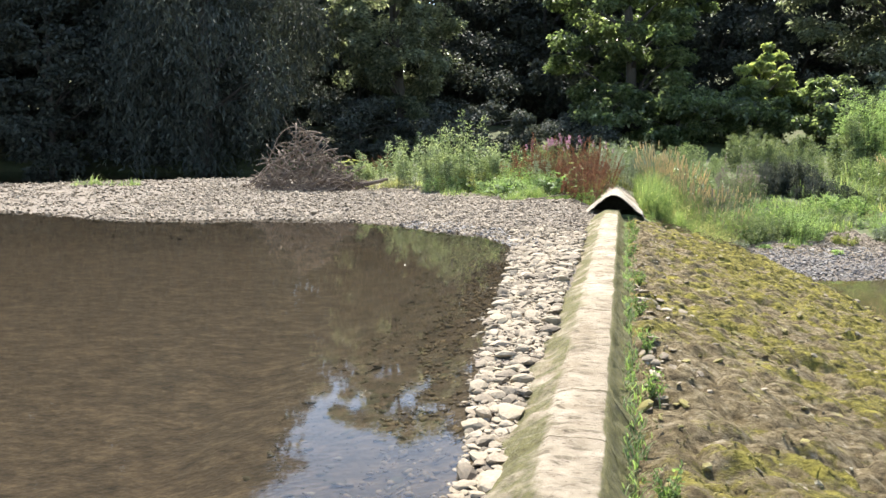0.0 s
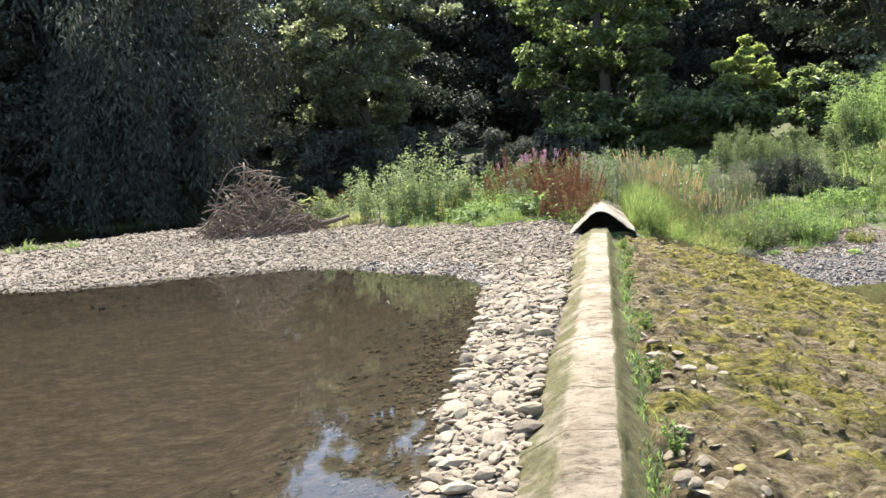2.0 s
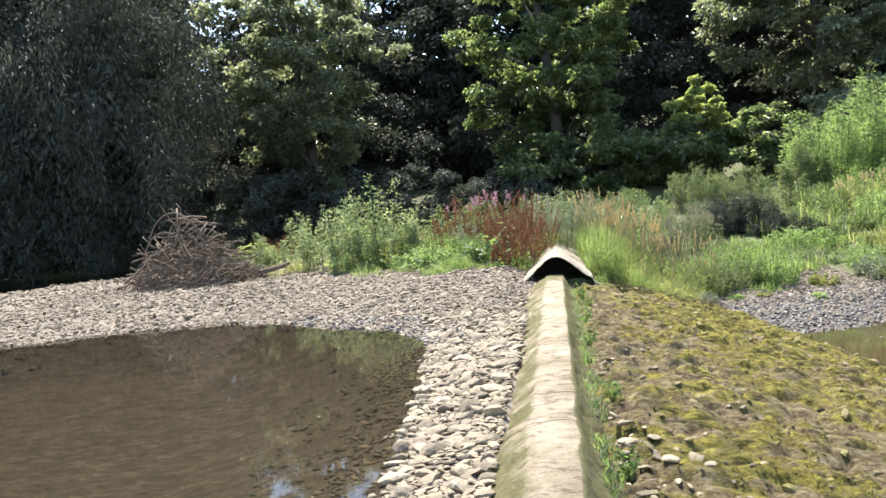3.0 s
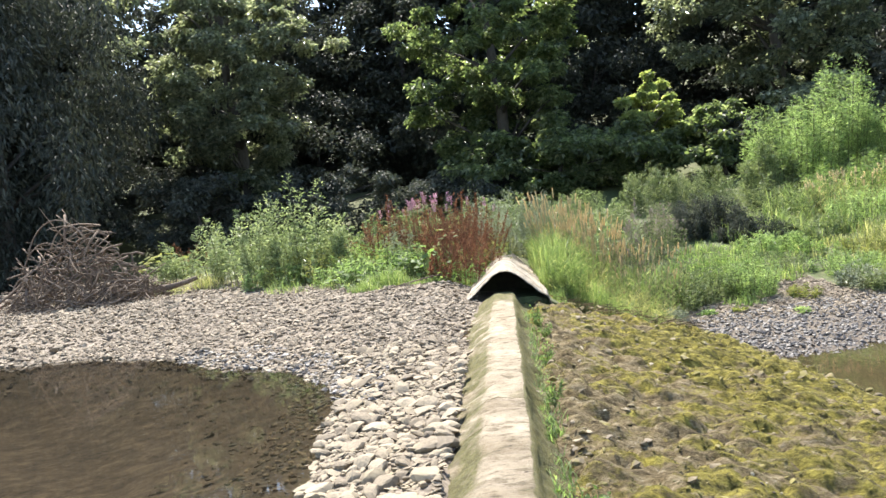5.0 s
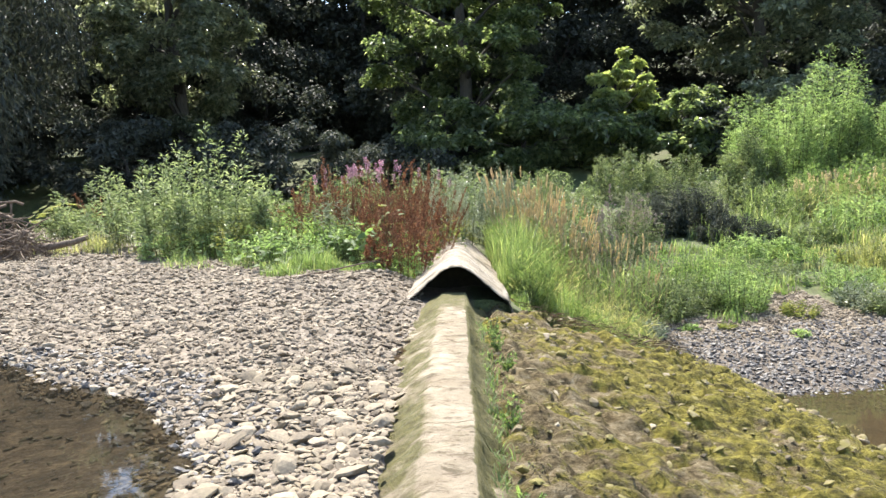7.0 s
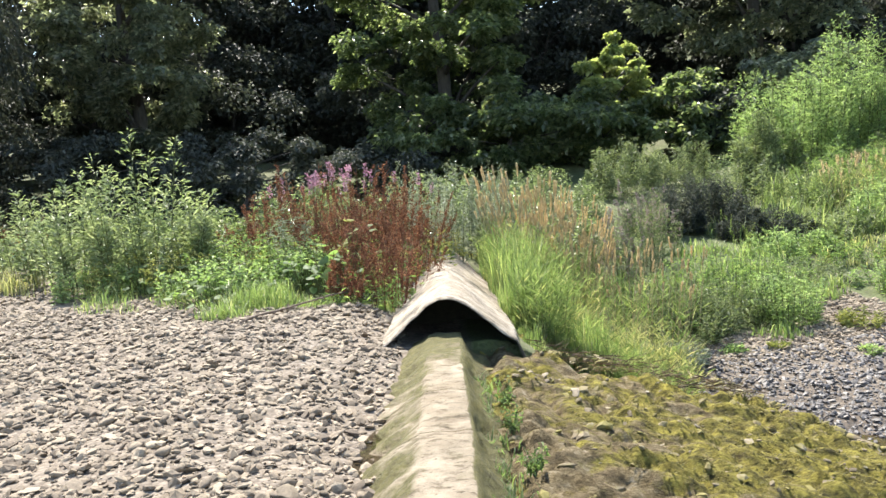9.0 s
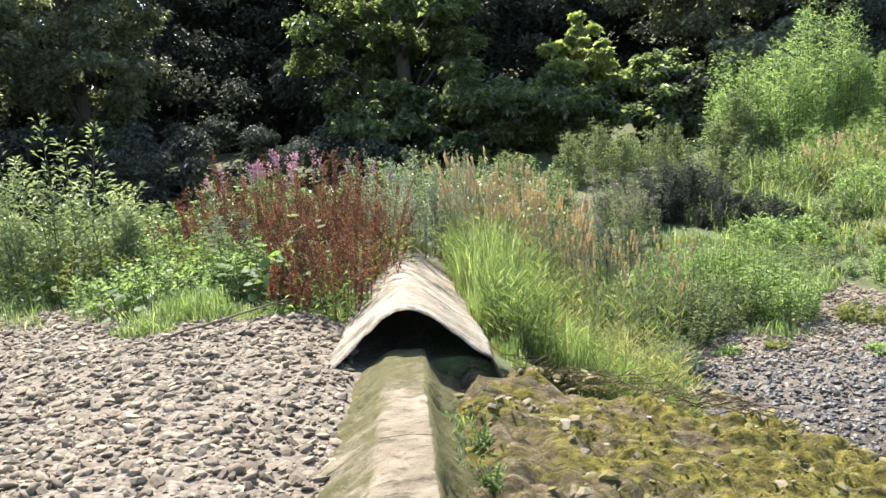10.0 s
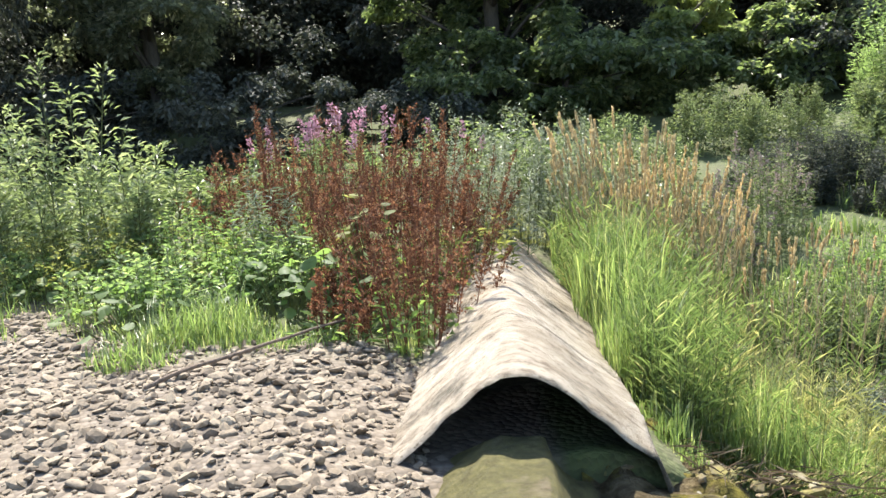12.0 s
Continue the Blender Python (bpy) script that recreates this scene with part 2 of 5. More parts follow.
STEM_T = bark_material("straw_stems", (0.24, 0.19, 0.10), (0.40, 0.31, 0.17), 40.0)
LEAF_WILLOW = leaf_material("grey_green_leaves", [(0.0, (0.055, 0.085, 0.03)), (0.6, (0.11, 0.15, 0.06)), (1.0, (0.19, 0.23, 0.13))], (1.5, 1.6, 0.7))
LEAF_SAPLING = leaf_material("pale_sapling_leaves", [(0.0, (0.09, 0.13, 0.055)), (0.6, (0.16, 0.21, 0.095)), (1.0, (0.27, 0.31, 0.19))], (1.4, 1.5, 0.9), 0.45, 0.42, 0.4)
LEAF_BROAD = leaf_material("broad_green_leaves", [(0.0, (0.06, 0.115, 0.028)), (0.6, (0.11, 0.18, 0.045)), (1.0, (0.19, 0.26, 0.08))], (1.6, 1.8, 0.5), 0.5, 0.55, 0.25)
LEAF_YELLOW = leaf_material("yellow_green_leaves", [(0.0, (0.10, 0.14, 0.02)), (1.0, (0.22, 0.23, 0.035))], (1.5, 1.5, 0.5), 0.45, 0.6, 0.2)
LEAF_SILVER = leaf_material("silver_leaves", [(0.0, (0.10, 0.13, 0.085)), (0.5, (0.17, 0.20, 0.14)), (1.0, (0.28, 0.31, 0.25))], (1.3, 1.4, 0.9), 0.3)
GRASS_B = leaf_material("bright_grass", [(0.0, (0.08, 0.135, 0.024)), (0.6, (0.14, 0.21, 0.048)), (0.9, (0.24, 0.28, 0.09)), (1.0, (0.40, 0.36, 0.18))], (1.45, 1.6, 0.75), 0.5)
GRASS_Y = leaf_material("yellowing_grass", [(0.0, (0.13, 0.16, 0.036)), (0.5, (0.22, 0.24, 0.07)), (1.0, (0.42, 0.37, 0.17))], (1.45, 1.5, 0.8), 0.5)
SEED_T = leaf_material("straw_seed_heads", [(0.0, (0.36, 0.25, 0.09)), (0.6, (0.52, 0.39, 0.17)), (1.0, (0.64, 0.51, 0.26))], (1.15, 1.1, 0.8), 0.35)
# Dead stalk brown, set dark to include the shadow at the grass foot.
LITTER = leaf_material("dead_brown_stalks", [(0.0, (0.06, 0.042, 0.025)), (0.7, (0.13, 0.095, 0.055)), (1.0, (0.28, 0.22, 0.14))], (1.1, 1.0, 0.9), 0.2, 0.8, 0.1)
SEED_R = leaf_material("rust_red_seed_heads", [(0.0, (0.075, 0.026, 0.008)), (0.55, (0.16, 0.064, 0.02)), (1.0, (0.32, 0.16, 0.055))], (1.3, 1.0, 0.85), 0.35, 0.6, 0.15)
FLOWER_P = leaf_material("pink_flowers", [(0.0, (0.24, 0.11, 0.15)), (1.0, (0.42, 0.25, 0.30))], (1.3, 1.0, 1.3), 0.35)
FLOWER_M = leaf_material("faded_mauve_heads", [(0.0, (0.16, 0.11, 0.11)), (1.0, (0.30, 0.23, 0.23))], (1.2, 1.1, 1.1), 0.3)
TREE_LEAF = leaf_material("tree_leaves", [(0.0, (0.05, 0.078, 0.03)), (0.6, (0.10, 0.14, 0.055)), (0.9, (0.15, 0.19, 0.09)), (1.0, (0.26, 0.28, 0.17))], (1.5, 1.65, 0.9), 0.6, 0.32, 0.7)
TREE_LEAF_L = leaf_material("pale_tree_leaves", [(0.0, (0.08, 0.10, 0.06)), (0.6, (0.15, 0.175, 0.11)), (1.0, (0.29, 0.30, 0.22))], (1.4, 1.5, 1.0), 0.55, 0.32, 0.7)
# Shade over the back woodland is put into this darker, bluer leaf colour.
TREE_SHADE = leaf_material("shade_toned_tree_leaves", [(0.0, (0.04, 0.048, 0.04)), (0.7, (0.058, 0.068, 0.056)), (1.0, (0.085, 0.093, 0.075))], (1.1, 1.2, 0.9), 0.2, 0.6, 0.15)
LEAF_BUSH = leaf_material("fresh_willow_leaves", [(0.0, (0.085, 0.14, 0.045)), (0.6, (0.15, 0.22, 0.085)), (1.0, (0.24, 0.30, 0.14))], (1.5, 1.7, 0.6), 0.58)
MOSS_BLADE = leaf_material("moss_blades", [(0.0, (0.06, 0.052, 0.015)), (0.5, (0.12, 0.108, 0.024)), (1.0, (0.21, 0.18, 0.045))], (1.3, 1.3, 0.5), 0.3, 0.8, 0.1)

# ---- mesh helpers ----
rng = np.random.default_rng(7)


def lattice(ix, iy, seed):
    h = np.sin(ix * 127.1 + iy * 311.7 + seed * 74.7) * 43758.5453
    return h - np.floor(h)


def vnoise(x, y, seed=0):
    """Smooth value noise, 0 to 1, one cell a metre."""
    x, y = np.asarray(x, float), np.asarray(y, float)
    ix, iy = np.floor(x), np.floor(y)
    fx, fy = x - ix, y - iy
    fx, fy = fx * fx * (3 - 2 * fx), fy * fy * (3 - 2 * fy)
    a = lattice(ix, iy, seed) * (1 - fx) + lattice(ix + 1, iy, seed) * fx
    b = lattice(ix, iy + 1, seed) * (1 - fx) + lattice(ix + 1, iy + 1, seed) * fx
    return a * (1 - fy) + b * fy


def fnoise(x, y, seed=0, octaves=3):
    return sum(vnoise(x * 2.03 ** k, y * 2.03 ** k, seed + k) * 0.5 ** k for k in range(octaves)) / sum(0.5 ** k for k in range(octaves))


def step(a, b, x):
    t = np.clip((np.asarray(x, float) - a) / (b - a), 0, 1)
    return t * t * (3 - 2 * t)


class Soup:
    """Triangles gathered into one mesh."""

    def __init__(self):
        self.v, self.f, self.n = [], [], 0

    def add(self, v, f):
        self.v.append(np.asarray(v, float).reshape(-1, 3))
        self.f.append(np.asarray(f, int).reshape(-1, 3) + self.n)
        self.n += len(self.v[-1])
        return self

    def mesh(self, name, material, smooth=False):
        v, f = np.concatenate(self.v), np.concatenate(self.f)
        me = bpy.data.meshes.new(name)
        me.vertices.add(len(v))
        me.vertices.foreach_set("co", v.ravel())
        me.loops.add(f.size)
        me.loops.foreach_set("vertex_index", f.ravel())
        me.polygons.add(len(f))
        me.polygons.foreach_set("loop_start", np.arange(0, f.size, 3))
        me.polygons.foreach_set("use_smooth", np.full(len(f), smooth))
        me.materials.append(material)
        me.update(calc_edges=True)
        me.validate()
        return me


def part(name, mesh, parent=None, label=""):
    """One mesh object, a part of parent where one is given."""
    ob = new(name, mesh)
    ob.parent = parent
    return tagged(ob, label)


def empty(name, x, y, z, label, category, group="", kind=""):
    ob = new(name)
    ob.empty_display_size = 0.2
    ob.matrix_basis = pose(x, y, z)
    return tagged(ob, label, category, group, kind)


def grid_faces(nu, nv):
    i = (np.arange(nu - 1)[:, None] * nv + np.arange(nv - 1)[None, :]).ravel()
    return np.concatenate([np.stack([i, i + nv, i + nv + 1], 1), np.stack([i, i + nv + 1, i + 1], 1)])


def unit(a):
    return a / np.maximum(np.linalg.norm(a, axis=-1, keepdims=True), 1e-9)


def leaves(soup, base, along, up, length, width, droop=0.15):
    """Folded pointed leaves, two triangles each."""
    base, along, up = np.asarray(base), unit(np.asarray(along)), np.asarray(up)
    side = unit(np.cross(along, up))
    nrm = np.cross(side, along)
    L, W = np.asarray(length)[:, None], np.asarray(width)[:, None]
    mid = base + along * L * 0.45
    v = np.stack([base, mid + side * W / 2 + nrm * W * 0.18, base + along * L - np.array([0, 0, 1]) * L * droop, mid - side * W / 2 + nrm * W * 0.18], 1)
    k = np.arange(len(base))[:, None] * 4
    soup.add(v, np.concatenate([k + np.array([0, 1, 2]), k + np.array([0, 2, 3])]))


def blades(soup, base, height, lean, width):
    """Bent grass blades, five triangles each. lean: sideways reach at the tip (n x 2)."""
    base, lean = np.asarray(base), np.asarray(lean)
    n = len(base)
    side = unit(np.stack([-lean[:, 1], lean[:, 0], np.zeros(n)], 1) + 1e-6)
    out = []
    for t, w in ((0, 1), (0.4, 0.9), (0.75, 0.6)):
        c = base + np.concatenate([lean * t ** 2, (height * (t - 0.18 * t ** 3))[:, None]], 1)
        s = side * (width * w / 2)[:, None]
        out += [c - s, c + s]
    out.append(base + np.concatenate([lean, (height * 0.80)[:, None]], 1))
    k = np.arange(n)[:, None] * 7
    f = [k + np.array(q) for q in ((0, 1, 3), (0, 3, 2), (2, 3, 5), (2, 5, 4), (4, 5, 6))]
    soup.add(np.stack(out, 1), np.concatenate(f))


def tube(soup, pts, radii, sides=5):
    """A tapered round rod along pts, closed at both ends."""
    pts = np.asarray(pts, float)
    n = len(pts)
    d = unit(np.gradient(pts, axis=0))
    ref = np.array([0.31, 0.87, 0.38]) if abs(d[0] @ np.array([0.31, 0.87, 0.38])) < 0.9 else np.array([1.0, 0, 0])
    a = unit(np.cross(d, ref))
    b = np.cross(d, a)
    th = np.arange(sides) * 2 * np.pi / sides
    ring = pts[:, None] + np.asarray(radii)[:, None, None] * (a[:, None] * np.cos(th)[None, :, None] + b[:, None] * np.sin(th)[None, :, None])
    v = np.concatenate([ring.reshape(-1, 3), pts[:1], pts[-1:]])
    f = []
    for i in range(n - 1):
        for j in range(sides):
            p, q = i * sides + j, i * sides + (j + 1) % sides
            f += [(p, q, q + sides), (p, q + sides, p + sides)]
    for j in range(sides):
        f += [(n * sides, (j + 1) % sides, j), (n * sides + 1, (n - 1) * sides + j, (n - 1) * sides + (j + 1) % sides)]
    soup.add(v, f)


def rods(soup, p0, p1, p2, r0, r1):
    """Many thin three-sided stems along quadratic curves."""
    n = len(p0)
    th = np.arange(3) * 2 * np.pi / 3
    circ = np.stack([np.cos(th), np.sin(th), np.zeros(3)], 1)
    rings = []
    for t in (0, 0.35, 0.7, 1.0):
        c = p0 * (1 - t) ** 2 + 2 * p1 * t * (1 - t) + p2 * t * t
        rings.append(c[:, None] + circ[None] * (r0 * (1 - t) + r1 * t))
    v = np.stack(rings, 1).reshape(n, 12, 3)
    f = []
    for i in range(3):
        for j in range(3):
            p, q = i * 3 + j, i * 3 + (j + 1) % 3
            f += [(p, q, q + 3), (p, q + 3, p + 3)]
    f = np.array(f)
    soup.add(v, (np.arange(n)[:, None, None] * 12 + f[None]).reshape(-1, 3))


def ico(level):
    bm = bmesh.new()
    bmesh.ops.create_icosphere(bm, subdivisions=level, radius=1.0)
    bm.verts.ensure_lookup_table()
    v, f = np.array([q.co[:] for q in bm.verts]), np.array([[q.index for q in t.verts] for t in bm.faces])
    bm.free()
    return v, f


def stone_shapes(level, count, rough):
    """Worn, slightly angular stones of unit size."""
    v, f = ico(level)
    made = []
    for _ in range(count):
        w = v.copy()
        for _ in range(10):
            d = unit(rng.normal(size=3))
            cut = rng.uniform(0.38, 0.75)
            over = np.maximum(w @ d - cut, 0)
            w -= over[:, None] * d * 0.85
        w *= 1 + rng.normal(scale=rough, size=(len(w), 1))
        made.append(w * np.array([1, 1, 1.0]))
    return made, f


STONES_2, STONE_F2 = stone_shapes(2, 14, 0.035)
STONES_1, STONE_F1 = stone_shapes(1, 10, 0.05)


def scatter_stones(soup, x, y, z, size, fine, flat=(0.3, 0.65), sink=0.25):
    """Stones of every turn and size, laid flat on the ground."""
    shapes, faces = (STONES_2, STONE_F2) if fine == 2 else (STONES_1, STONE_F1)
    n = len(x)
    th, kind = rng.uniform(0, 2 * np.pi, n), rng.integers(0, len(shapes), n)
    sx, sy, sz = size * rng.uniform(0.8, 1.3, n) / 2, size * rng.uniform(0.6, 1.0, n) / 2, size * rng.uniform(*flat, n) / 2
    tx, ty = rng.normal(scale=0.22, size=n), rng.normal(scale=0.22, size=n)
    b = np.array(shapes)[kind]
    px, py, pz = b[..., 0] * sx[:, None], b[..., 1] * sy[:, None], b[..., 2] * sz[:, None]
    pz = pz + px * tx[:, None] + py * ty[:, None]
    c, s = np.cos(th)[:, None], np.sin(th)[:, None]
    v = np.stack([px * c - py * s + x[:, None], px * s + py * c + y[:, None], pz + (z + sz * (1 - 2 * sink))[:, None]], 2)
    m = b.shape[1]
    soup.add(v, (np.arange(n)[:, None, None] * m + faces[None]).reshape(-1, 3))


# ---- the lie of the land ----
UP, DOWN = 0.50, -0.80                 # water levels above and below the weir


def crest_x(y):
    return -0.18 + 0.0165 * np.asarray(y, float)


SHORE_X = (-60, -14, -11, -9, -7.3, -5.3, -4.1, -3.0, -2.0, -1.36)
SHORE_Y = (24, 18.2, 16.9, 16.5, 17.1, 17.25, 16.6, 15.55, 14.8, 13.7)


def toe_x(y):
    """The foot of the apron."""
    return np.interp(y, [-10, 10, 16, 17.3, 18.6, 20.0, 21], [6.0, 4.7, 3.95, 3.6, 3.2, 2.5, 2.0])


def land(x, y):
    x, y = np.asarray(x, float), np.asarray(y, float)
    wob = (fnoise(x * 1.3, y * 1.3, 3) - 0.5)
    xs = np.interp(y, [-20, 4, 7.5, 10, 13.7], [-0.62, -0.70, -0.95, -1.09, -1.36])
    dry = np.where(x < -1.36, y > np.interp(x, SHORE_X, SHORE_Y), x > xs)
    line = list(zip(SHORE_X, SHORE_Y)) + [(-1.09, 10.0), (-0.95, 7.5), (-0.70, 4.0), (-0.62, -20.0)]
    d = np.full(np.shape(x), 99.0)
    for (ax, ay), (bx, by) in zip(line[:-1], line[1:]):
        u = np.clip(((x - ax) * (bx - ax) + (y - ay) * (by - ay)) / ((bx - ax) ** 2 + (by - ay) ** 2), 0, 1)
        d = np.minimum(d, np.hypot(x - ax - u * (bx - ax), y - ay - u * (by - ay)))
    d = np.where(dry, d, -d)
    d = d + wob * 0.35
    left = UP + np.where(d < 0, np.maximum(d * 0.22, -0.42), 0.26 * (1 - np.exp(-np.maximum(d, 0) / 2.6)) + 0.016 * np.clip(d, 0, 14) - 0.24 * np.exp(-((x - crest_x(y)) / 0.8) ** 2) * step(13, 16, y) * step(24, 20, y))
    far = np.where(x < -9, 31 + (x + 9) * 0.6, 31 + (x + 9) * 3)
    left = np.minimum(left, UP + np.clip(0.16 * (far - y), -0.5, 2))
    left = np.maximum(left, UP - 0.5 + np.clip((y - 40) * 0.35, 0, 3.0))
    shore = 19.9 + 0.3 * np.sin(x * 1.1)
    right = np.clip(DOWN + 0.15 * (y - shore), DOWN - 0.35, 1.3) + 0.10 * np.clip(x - 8, 0, 12) * step(20, 25, y)
    right = np.maximum(right, DOWN - 0.35 + 0.3 * np.clip(x - 15, 0, 8))
    right = right + np.clip((y - 40) * 0.2, 0, 2.5)
    t = np.where(y > 18.3, step(0.3, 2.6, x), step(0.0, 0.5, x))
    z = left * (1 - t) + right * t
    z = np.where(y > 34, left * (1 - step(-1, 4, x)) + right * step(-1, 4, x), z)
    behind = step(-6, -10, y)
    z = z * (1 - behind) + 0.9 * behind
    z = z + np.clip((y - 62) * 0.35, 0, 15) * (1 - 0.0 * x)
    return z + wob * 0.10 * step(0.02, 0.6, d) * (x < 6) + (fnoise(x * 3, y * 3, 9) - 0.5) * 0.05


def turf_at(x, y):
    """Where plants grow and the soil shows."""
    edge_l = np.interp(x, [-9, -8.5, -5.3, -3, -1.7, -0.9, -0.2], [32, 28.2, 23.9, 21.6, 20.2, 20.2, 20.0])
    a = step(-0.5, 0.5, y - edge_l) * (x < 0.3) * (x > -9.2)
    edge_r = np.interp(x, [0.2, 0.9, 1.5, 2.0, 2.6, 3.3, 4.3, 5.1, 5.7, 6.2, 6.6, 7.4, 12], [17.6, 18.3, 18.7, 19.0, 20.0, 22.0, 22.5, 22.7, 23.7, 24.5, 23.1, 22.2, 21.8])
    b = step(-0.3, 0.5, y - edge_r) * (x >= 0.3)
    c = step(39.5, 41, y)
    g = step(16, 18, x) + step(-7, -9, y)
    return np.clip(np.maximum.reduce([a, b, c, g]) * (0.65 + 0.7 * fnoise(x * 2, y * 2, 5)), 0, 1)


def set_attr(me, name, values):
    at = me.attributes.new(name, "FLOAT", "POINT")
    at.data.foreach_set("value", np.asarray(values, np.float32))


def build_ground():
    xs = np.concatenate([-np.geomspace(1500, 14, 40), np.arange(-13.8, -6, 0.28), np.arange(-6, 9, 0.11), np.arange(9, 20, 0.4), np.geomspace(20, 1500, 34)])
    ys = np.concatenate([-np.geomspace(1500, 4, 34), np.arange(-3.8, 12, 0.2), np.arange(12, 26, 0.11), np.arange(26, 46, 0.4), np.geomspace(46, 1800, 30)])
    X, Y = np.meshgrid(xs, ys, indexing="ij")
    x, y = X.ravel(), Y.ravel()
    z = land(x, y)
    inside = (x > crest_x(y) - 0.08) & (x < toe_x(y) - 0.25) & (y < 18.6) & (y > -7)
    z = np.where(inside, np.minimum(z, -0.9), z)
    z = np.where((x > crest_x(y) - 0.36) & (x < 0.6) & (y < 18.45) & (y > -7), np.minimum(z, 0.50), z)
    s = Soup().add(np.stack([x, y, z], 1), grid_faces(len(xs), len(ys)))
    me = s.mesh("ground", GROUND, True)
    set_attr(me, "turf", turf_at(x, y))
    lvl = np.where(x < 0.3, UP, DOWN)
    set_attr(me, "bed", np.where(x < 0.3, step(0.03, -0.04, z - lvl), step(0.42, 0.05, z - lvl) * (0.55 + 0.8 * fnoise(x, y, 15))).clip(0, 1) * (y < 40))
    tagged(part("ground", me), "grey-brown river gravel and silt with plant-covered soil", "ground", kind="structure")


def build_water():
    for name, poly, level, material, label in (
            ("water_upstream", [(-0.25, -12), (-0.25, 16), (-1.5, 24), (-3.2, 34), (-3.2, 46), (-160, 46), (-160, -12)], UP, WATER_UP, "still clear brown pool above the weir"),
            ("water_downstream", [(1.9, -12), (26, -12), (26, 22.5), (2.4, 22.5)], DOWN, WATER_DOWN, "shallow murky brown pool below the weir")):
        bm = bmesh.new()
        bm.faces.new([bm.verts.new((x, y, level)) for x, y in poly])
        me = bpy.data.meshes.new(name)
        bmesh.ops.recalc_face_normals(bm, faces=bm.faces)
        if list(bm.faces)[0].normal.z < 0:
            bmesh.ops.reverse_faces(bm, faces=bm.faces)
        bm.to_mesh(me)
        bm.free()
        me.materials.append(material)
        tagged(part(name, me), label, "water", kind="structure")


def apron_z(x, y):
    return 0.50 - 0.285 * (x - crest_x(y) - 0.48)


def apron_surface(x, y):
    """The lumpy mossed face, before its edges are turned down."""
    lump = fnoise(x * 2.6, y * 4.6, 21, 4)
    sway = 0.25 * fnoise(x * 1.5, y * 1.5, 35, 2)
    cushion = np.sqrt(np.abs(fnoise(x * 2.9 + sway, y * 6.5 + 2 * sway, 31, 2) - 0.5) * 2)
    small = np.sqrt(np.abs(vnoise(x * 6.5 + sway, y * 14, 33) - 0.5) * 2)
    return apron_z(x, y) + (lump - 0.5) * 0.15 + cushion * 0.14 + small * 0.075 - 0.115


def build_apron():
    """The sloping downstream face of the weir, lumpy with mossed pitching stones."""
    us, ys = np.linspace(0, 1, 130), np.concatenate([np.arange(-7, 1, 0.2), np.arange(1, 20.6, 0.036)])
    U, Y = np.meshgrid(us, ys, indexing="ij")
    y = Y.ravel()
    x0, x1 = crest_x(y) + 0.30, toe_x(y) + 0.30 * (fnoise(y * 1.7, y * 0 + 4, 2) - 0.5)
    x = x0 + (x1 - x0) * U.ravel()
    lump = fnoise(x * 2.6, y * 4.6, 21, 4)
    z = apron_surface(x, y)
    z -= 0.10 * step(0.22, 0.0, x - x0)
    z -= 0.5 * step(0.95, 1.0, U.ravel())
    z -= 0.6 * step(19.8, 20.6, y) * step(0.6, 2.0, x)
    z = np.where(y > 18.5, np.minimum(z, land(x, y) + 0.03 + 0.12 * step(19.4, 18.4, y)), z)
    me = Soup().add(np.stack([x, y, z], 1), grid_faces(len(us), len(ys))).mesh("apron", MOSS, True)
    moss = np.clip(0.25 * (fnoise(x * 0.5, y * 0.5, 41) - 0.5) * 2 + 0.31 + 0.12 * step(0.8, 2.6, x - x0) - 0.05 * step(0.8, 0.2, x - x0) + 0.12 * step(13, 17, y) + 0.9 * (lump - 0.5), -0.6, 0.7)
    set_attr(me, "moss", moss)
    ob = tagged(part("weir_apron", me), "sloping stone weir face covered in yellow-green moss", "weir", kind="structure")
    return ob


build_ground()
build_water()
APRON = build_apron()

